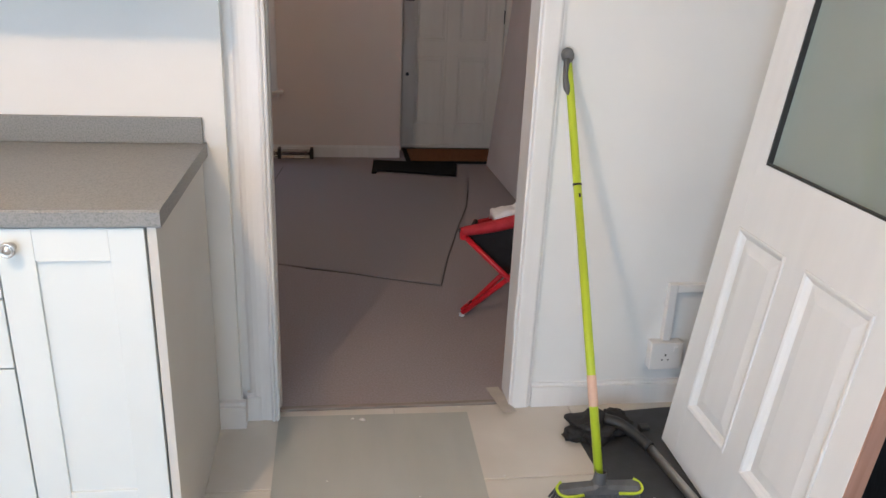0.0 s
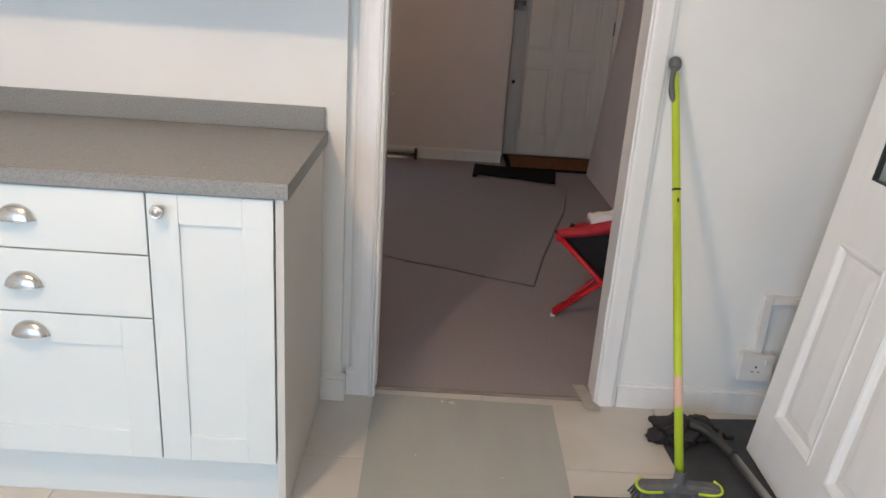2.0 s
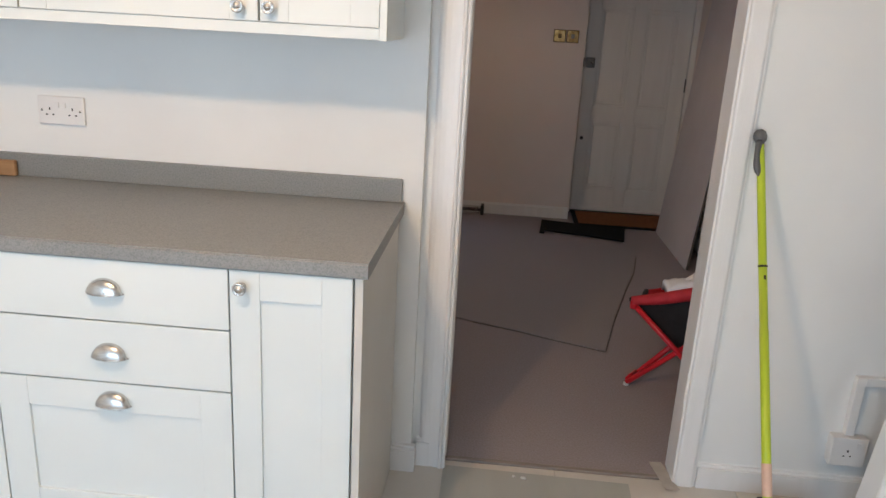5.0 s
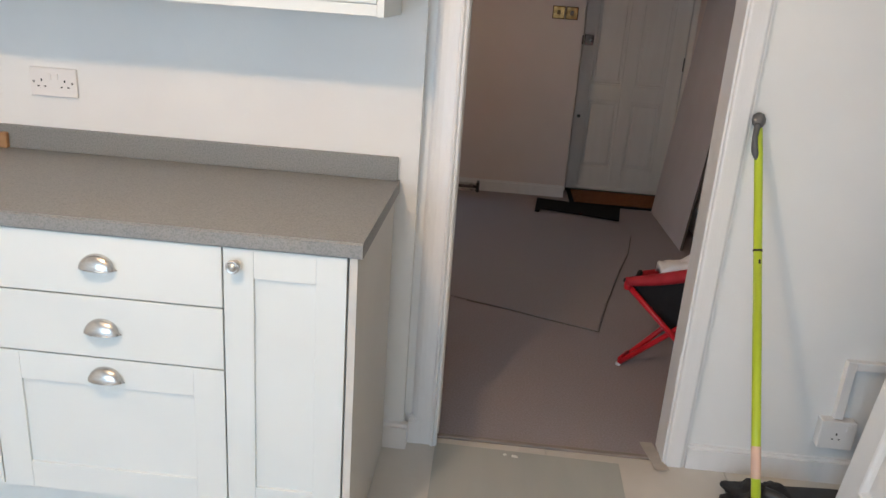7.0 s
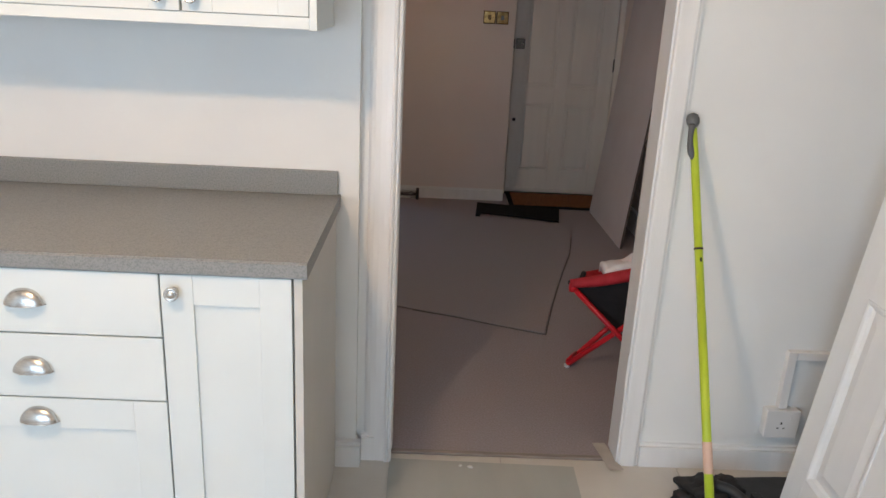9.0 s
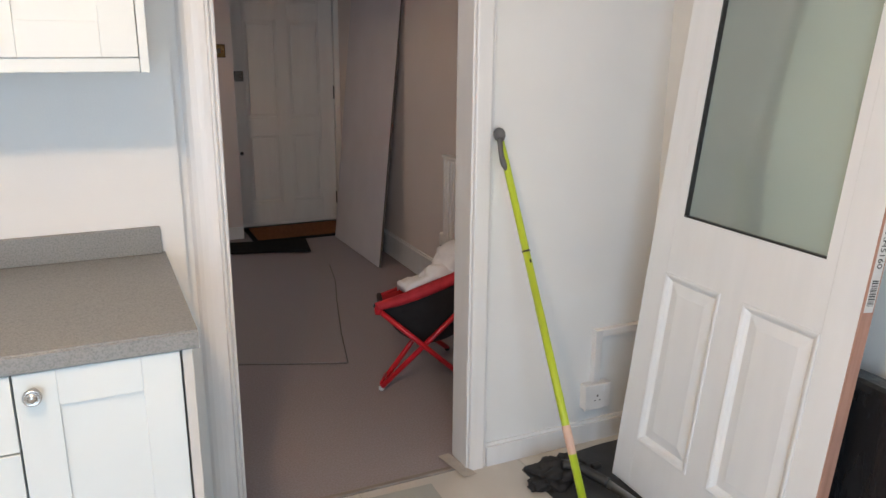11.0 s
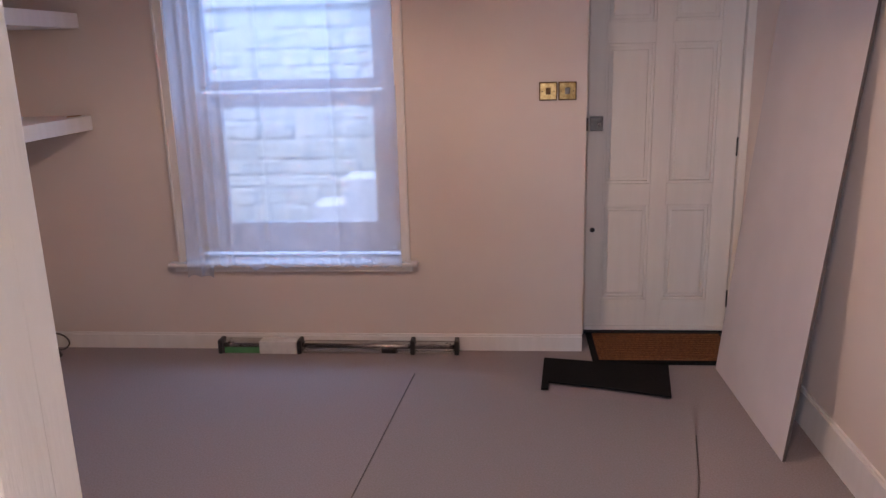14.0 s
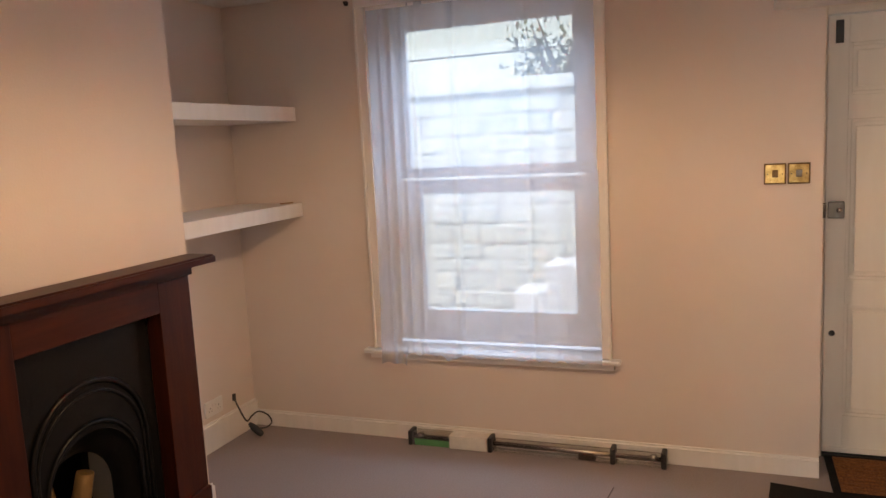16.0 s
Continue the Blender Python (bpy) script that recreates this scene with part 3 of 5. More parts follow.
dbl = thing("double_socket", "white plastic double power socket on the wall", "power socket", (-1.289, WK, 1.130))
part("plate", boxes(((-1.362, WK - 0.011, 1.087), (-1.216, WK - 0.0005, 1.173)), bevel=0.003), M_PLASTIC, dbl)
for sx in (-1.325, -1.253):
    part("pin_holes", pin_holes(sx, WK - 0.011, 1.125), M_HOLE, dbl)
for sx in (-1.3, -1.278):
    part("switch", boxes(((sx - 0.006, WK - 0.014, 1.138), (sx + 0.006, WK - 0.010, 1.155)), bevel=0.0015), M_PLASTIC, dbl)
for sx in (-1.349, -1.229):
    part("screw", lathe([(0, 0), (0.0035, 0), (0.0035, 0.0012), (0, 0.0014)], 10, Matrix.Translation((sx, WK - 0.0112, 1.13)) @ Matrix.Rotation(radians(90), 4, "X")), M_STEEL, dbl)

sgl = thing("single_socket", "white surface-mounted single power socket above the skirting", "power socket", (1.245, WR, 0.18))
part("back_box", boxes(((1.186, WR - 0.032, 0.146), (1.296, WR - 0.0005, 0.244)), bevel=0.003), M_PLASTIC, sgl)
part("plate", boxes(((1.1845, WR - 0.041, 0.1445), (1.2975, WR - 0.0325, 0.2455)), bevel=0.003), M_PLASTIC, sgl)
part("pin_holes", pin_holes(1.238, WR - 0.041, 0.190, 1.3), M_HOLE, sgl)
part("switch", boxes(((1.264, WR - 0.045, 0.212), (1.278, WR - 0.0405, 0.232)), bevel=0.0015), M_PLASTIC, sgl)
trk = thing("cable_trunking", "white plastic cable trunking rising from the socket", "cable trunking", (1.24, WR, 0.2465))
part("upright", boxes(((1.226, WR - 0.026, 0.2465), (1.254, WR - 0.0005, 0.452)), bevel=0.002), M_PLASTIC, trk)
part("branch", boxes(((1.2545, WR - 0.026, 0.424), (1.455, WR - 0.0005, 0.452)), bevel=0.002), M_PLASTIC, trk)

pipes = thing("pipe_pair", "two white painted pipes running up the kitchen wall", "pipes", (XR - 0.02, 1.93, 0.087))
for py in (1.897, 1.957):
    part("pipe", tube([(XR - 0.019, py, 0.001), (XR - 0.019, py, HK - 0.001)], 0.011, 12), M_GLOSS, pipes)
    for pz in (0.6, 1.25, 1.9):
        part("clip", boxes(((XR - 0.033, py - 0.015, pz), (XR - 0.0005, py + 0.015, pz + 0.012)), bevel=0.003), M_PLASTIC, pipes)

peg = thing("peg_rail", "varnished wooden peg rail lying on the worktop", "peg rail", (-1.7, 2.24, 0.921))
part("backboard", boxes(((-2.02, 2.238, 0.9212), (-1.440, 2.2545, 0.970)), bevel=0.004), M_WOODBLOCK, peg)
for px in (-1.505, -1.60, -1.70, -1.80, -1.90):
    part("peg", lathe([(0, 0), (0.006, 0), (0.006, 0.022), (0.010, 0.026), (0.011, 0.032), (0.008, 0.037), (0, 0.038)], 12,
                      Matrix.Translation((px, 2.238, 0.944)) @ Matrix.Rotation(radians(90), 4, "X")), M_WOODBLOCK, peg)

# ---- kitchen floor clutter ----
whole("floor_mat", slab([(-0.060, 2.300), (0.564, 2.288), (0.552, 1.66), (0.545, 1.18), (-0.050, 1.18), (-0.054, 1.63)], 0.0, 0.0035, bevel=0.001), M_VINYL,
      "grey ribbed vinyl sheet laid as a floor mat", "floor mat")
whole("black_floor_sheet", slab([(0.893, 2.238), (1.05, 2.255), (1.25, 2.272), (1.44, 2.272), (1.44, 1.20), (0.885, 1.20), (0.883, 1.80), (0.912, 1.82)], 0.0, 0.003), M_SLATE,
      "black protective sheet on the tiled floor", "floor sheet", "black sheets")
whole("black_floor_sheet", slab([(0.562, 1.80), (0.72, 1.805), (0.8805, 1.797), (0.8805, 1.22), (0.556, 1.22), (0.556, 1.66)], 0.0, 0.003), M_SLATE,
      "small black protective sheet on the tiled floor", "floor sheet", "black sheets")
whole("tape_strip", slab([(0.655, 2.435), (0.700, 2.438), (0.732, 2.275), (0.684, 2.270)], 0.0062, 0.0068), M_TAPE, "pale adhesive tape on the threshold", "tape")

BB, BT = Vector((0.850, 1.778, 0.080)), Vector((0.800, 2.304, 1.188))
broom = thing("broom", "lime green broom with a grey brush head leaning on the wall", "broom", turn=look(BB, BT) @ Matrix.Rotation(radians(180), 4, "X"))
bpy.context.view_layer.update()
BL = (BT - BB).length
# along the handle is +z
part("handle", lathe([(0, 0), (0.0125, 0), (0.0125, 0.54 * BL), (0.0118, 0.54 * BL), (0.0118, BL - 0.10), (0.0105, BL - 0.03), (0, BL - 0.03)], 16), M_LIME, broom)
part("tape", lathe([(0.0127, 0.215), (0.0133, 0.217), (0.0133, 0.300), (0.0127, 0.302)], 16), M_PINKTAPE, broom, "pinkish tape wound round the handle")
part("joint_band", lathe([(0.0128, 0.684 * BL), (0.0132, 0.684 * BL), (0.0132, 0.684 * BL + 0.006), (0.0128, 0.684 * BL + 0.006)], 16), M_BLACK, broom)
part("joint_button", boxes(((-0.003, -0.0135, 0.655 * BL), (0.003, -0.011, 0.655 * BL + 0.012)), bevel=0.001), M_BLACK, broom)
grip = tube(smooth_curve([(-0.008, -0.004, BL - 0.125), (-0.014, -0.006, BL - 0.095), (-0.013, -0.006, BL - 0.06), (-0.004, -0.004, BL - 0.02)], 5),
            [0.003, 0.006, 0.008, 0.0095, 0.010, 0.010, 0.0095, 0.009, 0.0085, 0.008, 0.008, 0.008, 0.0085, 0.009, 0.010, 0.011], 12)
part("grip", grip, M_BRUSHGREY, broom, "grey rubber grip")
part("end_cap", lathe([(0, BL - 0.028), (0.011, BL - 0.026), (0.018, BL - 0.016), (0.0195, BL - 0.003), (0.016, BL + 0.009), (0.008, BL + 0.015), (0, BL + 0.016)], 18), M_BRUSHGREY, broom)
bm = bmesh.new()
n_h = 22
rows_h = []
for i in range(n_h + 1):
    u = -1 + 2 * i / n_h
    hw = 0.024 + 0.008 * (abs(u) ** 2) if abs(u) < 0.93 else 0.02
    zt = 0.086 - 0.008 * abs(u) + (0.008 if abs(u) < 0.12 else 0)
    x = 0.850 + 0.116 * u
    rows_h.append([bm.verts.new((x, 1.780 - hw, 0.062)), bm.verts.new((x, 1.780 - hw * 0.85, zt - 0.008)), bm.verts.new((x, 1.780 - hw * 0.5, zt)),
                   bm.verts.new((x, 1.780 + hw * 0.5, zt)), bm.verts.new((x, 1.780 + hw * 0.85, zt - 0.008)), bm.verts.new((x, 1.780 + hw, 0.062))])
for a, c in zip(rows_h, rows_h[1:]):
    for k in range(6):
        bm.faces.new((a[k], a[(k + 1) % 6], c[(k + 1) % 6], c[k]))
bm.faces.new(rows_h[0][::-1])
bm.faces.new(rows_h[-1])
bmesh.ops.recalc_face_normals(bm, faces=bm.faces[:])
head = part_at("brush_head", bm, M_BRUSHGREY, broom, "grey plastic brush head")
bpy.context.view_layer.update()
for s in (-1, 1):
    part_at("bumper", tube(smooth_curve([(0.850 + s * 0.05, 1.780 - 0.026, 0.066), (0.850 + s * 0.095, 1.780 - 0.031, 0.067), (0.850 + s * 0.117, 1.780 - 0.022, 0.070), (0.850 + s * 0.121, 1.780, 0.074),
                                      (0.850 + s * 0.105, 1.780 + 0.018, 0.080)], 5), 0.0042, 8), M_LIME, head, "lime green rubber bumper")
part_at("socket", lathe([(0.020, 0.080), (0.018, 0.110), (0.0155, 0.125)], 16, Matrix.Translation((0.850, 1.780, 0.0))), M_BRUSHGREY, head)
bm = bmesh.new()
rng = random.Random(5)
for i in range(46):
    for j in range(4):
        u = -1 + 2 * (i + 0.5) / 46
        x0, y0 = 0.850 + 0.112 * u, 1.780 + (-0.024 + 0.016 * j)
        dx, dy = 0.012 * u + rng.uniform(-0.006, 0.006), -0.02 + 0.014 * j + rng.uniform(-0.006, 0.006)
        w = 0.0022
        vs = [bm.verts.new((x0 + a * w, y0 + b * w, 0.064)) for a, b in ((-1, -1), (1, -1), (1, 1), (-1, 1))]
        ws = [bm.verts.new((x0 + dx + a * w * 1.2, y0 + dy + b * w * 1.2, 0.004 + rng.uniform(0, 0.006))) for a, b in ((-1, -1), (1, -1), (1, 1), (-1, 1))]
        for k in range(4):
            bm.faces.new((vs[k], vs[(k + 1) % 4], ws[(k + 1) % 4], ws[k]))
        bm.faces.new(ws)
part_at("bristles", bm, M_BRISTLE, head)


def crumpled(centre, size, seed, rough=0.35, flat=0.4, sub=4):
    """A crumpled heap of cloth: a flattened ball folded by noise."""
    b = bmesh.new()
    bmesh.ops.create_icosphere(b, subdivisions=sub, radius=1)
    for v in b.verts:
        d = v.co.normalized()
        f = 1 + rough * (noise.noise(d * 1.7 + Vector((seed, 0, 0))) + 0.6 * abs(noise.noise(d * 4 + Vector((0, seed, 0)))))
        v.co = Vector(centre) + Vector((d.x * size[0] * f, d.y * size[1] * f, max(d.z, -flat) * size[2] * f))
    for f in b.faces:
        f.smooth = True
    return b


mop = thing("floor_mop", "dark cloth mop with a grey pole lying on the floor", "mop", (0.97, 2.15, 0))
bm = crumpled((0.955, 2.138, 0.024), (0.078, 0.060, 0.036), 3.1, 0.55, 0.62)
merge(bm, crumpled((1.028, 2.155, 0.028), (0.048, 0.048, 0.036), 7.7, 0.5, 0.6))
merge(bm, crumpled((0.892, 2.118, 0.016), (0.038, 0.032, 0.020), 9.2, 0.5, 0.7))
part("mop_cloth", bm, M_BLACKCLOTH, mop)
part("neck", tube(smooth_curve([(0.985, 2.13, 0.06), (1.03, 2.105, 0.055), (1.065, 2.065, 0.04), (1.098, 2.012, 0.026)], 5), 0.0185, 12), M_BLACK, mop, "black plastic neck")
part("pole", tube([(1.098, 2.012, 0.024), (1.143, 1.70, 0.0185), (1.205, 1.25, 0.0165)], 0.0135, 12), M_POLE, mop, "grey metal pole")
part("clip", boxes(((1.095, 2.09, 0.030), (1.128, 2.115, 0.048)), bevel=0.004), M_BLACK, mop)

rng = random.Random(11)
bm = bmesh.new()
for cx, cy, r in ((0.655, 1.745, 0.011), (0.60, 1.70, 0.006), (0.73, 1.70, 0.008), (0.79, 1.71, 0.009), (0.69, 1.66, 0.005), (0.95, 1.86, 0.006), (0.99, 1.86, 0.005), (1.03, 1.80, 0.004),
                  (0.212, 2.262, 0.011), (0.180, 2.268, 0.007), (0.10, 1.95, 0.003), (0.36, 1.86, 0.003), (0.50, 1.70, 0.004), (0.62, 1.935, 0.004), (0.80, 1.60, 0.006), (0.68, 1.55, 0.007)):
    merge(bm, crumpled((cx, cy, 0.0055), (r, r * 0.7, r * 0.35), rng.uniform(0, 50), 0.8, 0.5, 1))
whole("plaster_crumbs", bm, M_CHIP, "white plaster crumbs scattered on the floor", "debris", kind="stuff")

# ---- glazed door leaning on the kitchen wall ----
LEAN = math.atan2(0.112, 1.0)
lean = thing("leaning_door", "white four-panel door with a glazed top, leaning unhung", "door",
             turn=Matrix.Translation((1.168, 2.085, 0.008)) @ Matrix.Rotation(LEAN, 4, "Y") @ Matrix.Rotation(radians(-90), 4, "Z"))
# own axes: x along the door's width, y into its thickness, z up the door
DW, DH, DT = 0.762, 1.981, 0.044
GX0, GX1, GZ0, GZ1 = 0.122, 0.640, 0.945, 1.855
part("stile_hinge", boxes(((0.0005, 0, 0), (0.090, DT, DH)), bevel=0.0015), M_LEANDOOR, lean)
part("stile_lock", boxes(((0.672, 0, 0), (DW - 0.0012, DT, DH)), bevel=0.0015), M_LEANDOOR, lean)
part("bottom_rail", boxes(((0.090, 0.0004, 0), (0.672, DT, 0.172))), M_LEANDOOR, lean)
part("lock_rail", boxes(((0.090, 0.0004, 0.758), (0.672, DT, GZ0))), M_LEANDOOR, lean)
part("top_rail", boxes(((0.090, 0.0004, GZ1), (0.672, DT, DH))), M_LEANDOOR, lean)
part("muntin", boxes(((0.326, 0.0004, 0.172), (0.412, DT, 0.758))), M_LEANDOOR, lean)
part("glazing_stile", boxes(((0.090, 0.0004, GZ0), (GX0, DT, GZ1)), ((GX1, 0.0004, GZ0), (0.672, DT, GZ1))), M_LEANDOOR, lean)
for a, c in ((0.090, 0.326), (0.412, 0.672)):
    bm = bmesh.new()
    # sloping mould round a flat field
    z0, z1 = 0.172, 0.758
    steps_ = ((0.0, -0.003), (0.005, -0.004), (0.012, -0.001), (0.018, 0.007), (0.026, 0.013), (0.034, 0.0115), (0.060, 0.0065))
    loops = []
    for inset, depth in steps_:
        loops.append([bm.verts.new(q) for q in ((a + inset, depth, z0 + inset), (c - inset, depth, z0 + inset), (c - inset, depth, z1 - inset), (a + inset, depth, z1 - inset))])
    first = [bm.verts.new((v.co.x, 0.02, v.co.z)) for v in loops[0]]
    for p_, q_ in zip([first, *loops], loops):
        for k in range(4):
            bm.faces.new((p_[k], p_[(k + 1) % 4], q_[(k + 1) % 4], q_[k]))
    bm.faces.new(loops[-1])
    bmesh.ops.recalc_face_normals(bm, faces=bm.faces[:])
    part("panel", bm, M_LEANDOOR, lean)
pane = part("pane", boxes(((GX0, 0.018, GZ0), (GX1, 0.024, GZ1))), M_DOORGLASS, lean, "pale green tinted glass pane")
pane.visible_shadow = False
part("glazing_bead", boxes(((GX0, 0.002, GZ0), (GX0 + 0.006, 0.017, GZ1)), ((GX0 + 0.006, 0.002, GZ0), (GX1, 0.017, GZ0 + 0.005))), M_BLACK, lean, "black glazing seal")
part("lipping", boxes(((DW - 0.001, 0.001, 0.001), (DW + 0.003, DT - 0.001, DH - 0.001))), M_PINKWOOD, lean, "bare pinkish wood edge")
lab = part("label", boxes(((DW + 0.003, 0.006, 0.845), (DW + 0.0036, 0.038, 1.20))), M_PAPER, lean, "white paper label with a barcode")


def lettering(text, size, m, parent, mat=M_INK):
    """Printed letters as a flat mesh."""
    cu = bpy.data.curves.new("letters", "FONT")
    cu.body, cu.size, cu.align_x, cu.align_y, cu.extrude = text, size, "CENTER", "CENTER", 0.0002
    ob = new("letters", cu)
    me = bpy.data.meshes.new_from_object(ob.evaluated_get(bpy.context.evaluated_depsgraph_get()))
    bpy.data.objects.remove(ob)
    me.transform(m)
    me.materials.clear()
    me.materials.append(mat)
    out = new("print", me)
    out.parent = parent
    return out


edge_pose = Matrix(((0, 0, 1, DW + 0.0038), (1, 0, 0, 0.022), (0, 1, 0, 1.01), (0, 0, 0, 1))) @ Matrix.Rotation(radians(-90), 4, "Z")
lettering("DXH5160", 0.0265, edge_pose, lab)
bm = bmesh.new()
rng = random.Random(4)
zc = 0.862
while zc < 0.925:
    w = rng.choice((0.0012, 0.002, 0.0032))
    box(bm, (DW + 0.0036, 0.011, zc), (DW + 0.0040, 0.034, zc + w))
    zc += w + rng.choice((0.0012, 0.002))
for k in range(5):
    box(bm, (DW + 0.0036, 0.013, 1.170 + 0.006 * k), (DW + 0.0040, 0.031 - 0.003 * (k % 2), 1.1735 + 0.006 * k))
part("barcode", bm, M_INK, lab)

bm = boxes(((1.335, 0.62, 0.004), (1.440, 1.46, 0.64)), bevel=0.022)
for v in bm.verts:
    v.co += Vector((0.010 * noise.noise(v.co * 5), 0.012 * noise.noise(v.co * 4 + Vector((3, 0, 0))), 0.014 * noise.noise(v.co * 6)))
whole("black_bag", bm, M_FILM, "black plastic covered flat panel standing on the floor", "panel")


# ---- window of the living room ----
win = thing("window_1", "white sliding sash window in a plaster reveal", "window", (-0.925, WF, 0.485), kind="structure")
YW = 6.015
part("window_frame", boxes(((-1.505, YW + 0.01, 0.52), (-1.425, YW + 0.10, 2.285)), ((-0.425, YW + 0.01, 0.52), (-0.345, YW + 0.10, 2.285)),
                           ((-1.425, YW + 0.01, 2.215), (-0.425, YW + 0.10, 2.285)), ((-1.425, YW + 0.01, 0.52), (-0.425, YW + 0.10, 0.56)), bevel=0.004), M_UPVC, win)
ua = part("upper_sash", boxes(((-1.424, YW + 0.055, 1.40), (-1.365, YW + 0.095, 2.214)), ((-0.478, YW + 0.055, 1.40), (-0.426, YW + 0.095, 2.214)),
                              ((-1.365, YW + 0.055, 2.168), (-0.478, YW + 0.095, 2.214)), ((-1.365, YW + 0.055, 1.40), (-0.478, YW + 0.095, 1.455)), bevel=0.004), M_UPVC, win)
lo = part("lower_sash", boxes(((-1.424, YW + 0.012, 0.561), (-1.300, YW + 0.052, 1.39)), ((-0.482, YW + 0.012, 0.561), (-0.426, YW + 0.052, 1.39)),
                              ((-1.300, YW + 0.012, 1.318), (-0.482, YW + 0.052, 1.39)), ((-1.300, YW + 0.012, 0.561), (-0.482, YW + 0.052, 0.690)), bevel=0.004), M_UPVC, win)
for nm, x0, x1, y, z0, z1, par in (("pane", -1.365, -0.478, YW + 0.075, 1.455, 2.168, ua), ("pane", -1.300, -0.482, YW + 0.032, 0.690, 1.318, lo)):
    p = part(nm, boxes(((x0, y, z0), (x1, y + 0.004, z1))), M_PANE, par)
    p.visible_shadow = False
part("window_sill", boxes(((-1.615, 5.848, 0.478), (-0.250, 6.024, 0.502)), bevel=0.007), M_GLOSS, win)
sill_under = part("sill_moulding", boxes(((-1.585, 5.872, 0.448), (-0.280, 5.8995, 0.4775)), bevel=0.006), M_GLOSS, win)


def architrave(x0, x1, y, z0, z1):
    return boxes(((x0, y - 0.016, z0), (x1, y - 0.0005, z1)), ((x0 if x0 < -1 else x1 - 0.014, y - 0.026, z0), (x0 + 0.014 if x0 < -1 else x1, y - 0.0165, z1)), bevel=0.003)


part("architrave", architrave(-1.562, -1.507, WF, 0.503, 2.2855), M_GLOSS, win)
part("architrave", architrave(-0.343, -0.293, WF, 0.503, 2.2855), M_GLOSS, win)
part("architrave_head", boxes(((-1.562, WF - 0.02, 2.286), (-0.293, WF - 0.0005, 2.338)), bevel=0.004), M_GLOSS, win)
for hx, hz in ((-1.607, 2.315), (-0.258, 2.315)):
    hook = thing("curtain_bracket", "small dark metal curtain bracket on the wall", "bracket", (hx, WF, hz), "curtain brackets")
    part("plate", lathe([(0, 0), (0.013, 0), (0.013, 0.006), (0, 0.008)], 14, Matrix.Translation((hx, WF, hz)) @ Matrix.Rotation(radians(90), 4, "X")), M_DARKMETAL if hx < -1 else M_GLOSS, hook)
    part("stem", tube([(hx, WF - 0.004, hz), (hx, WF - 0.026, hz + 0.002)], 0.006, 8), M_DARKMETAL if hx < -1 else M_GLOSS, hook)

# net curtain: a rippled sheet that gathers at one side and spills over the sill
bm = bmesh.new()
NU, NV = 260, 44
grid = []
for i in range(NU + 1):
    u = i / NU
    col = []
    for j in range(NV + 1):
        v = j / NV
        gather = math.exp(-((u - 0.09) / 0.10) ** 2)
        x = -1.512 + 1.172 * u + 0.012 * math.sin(9 * u + 2) * v + (0.02 * v * (u > 0.9) * (u - 0.9) * 10)
        wave = 0.006 * math.sin(u * 46 + 0.8 * math.sin(3 * v)) + 0.004 * gather * math.sin(u * 62 + 1.5 * math.sin(4 * v)) + 0.005 * math.sin(u * 21 + 2.0 * v) + sum(0.013 * math.exp(-((u - c - 0.008 * v) / 0.013) ** 2) for c in (0.06, 0.11, 0.165, 0.225, 0.40, 0.71))
        bot = 0.482 + 0.013 * abs(math.sin(u * 40 + 1.2 * math.sin(7 * u))) - (0.055 if u < 0.135 else 0.0) - 0.03 * math.exp(-((u - 0.34) / 0.02) ** 2)
        y = 5.905 - 0.072 * v ** 1.5 + wave
        if bot < 0.50:
            y = min(y, 5.838 + wave * 0.4) if v > 0.93 else y
        col.append(bm.verts.new((x, y, 2.283 + (bot - 2.283) * v)))
    grid.append(col)
for i in range(NU):
    for j in range(NV):
        bm.faces.new((grid[i][j], grid[i + 1][j], grid[i + 1][j + 1], grid[i][j + 1])).smooth = True
curtain = thing("net_curtain", "sheer white voile curtain hanging over the window", "curtain", (-0.925, 5.87, 0.5))
part("voile", bm, M_VOILE, curtain)
part("header_tape", boxes(((-1.503, 5.902, 2.268), (-0.347, 5.910, 2.2845)), bevel=0.002), M_WHITECLOTH, curtain)

# ---- front door ----
YD = 6.172
fd = thing("door_2", "white six-panel front door, closed", "door", (1.04, YD, 0.0), kind="structure")
DX0, DX1, DTOP = 0.652, 1.432, 2.05
cols, rws = ((0.738, 0.991), (1.076, 1.321)), ((0.198, 0.740), (0.857, 1.594), (1.700, 1.930))
bm = boxes(((DX0, YD + 0.020, 0.014), (DX1, YD + 0.044, DTOP)))
for x0, x1 in ((DX0, cols[0][0]), (cols[0][1], cols[1][0]), (cols[1][1], DX1)):
    box(bm, (x0, YD, 0.014), (x1, YD + 0.0198, DTOP), 0.0015)
zs = [0.014, *[z for r in rws for z in r], DTOP]
for z0, z1 in zip(zs[::2], zs[1::2]):
    for x0, x1 in cols:
        box(bm, (x0 + 0.0005, YD + 0.0005, z0), (x1 - 0.0005, YD + 0.0198, z1), 0.0015)
leaf = part("leaf", bm, M_DOOR, fd)
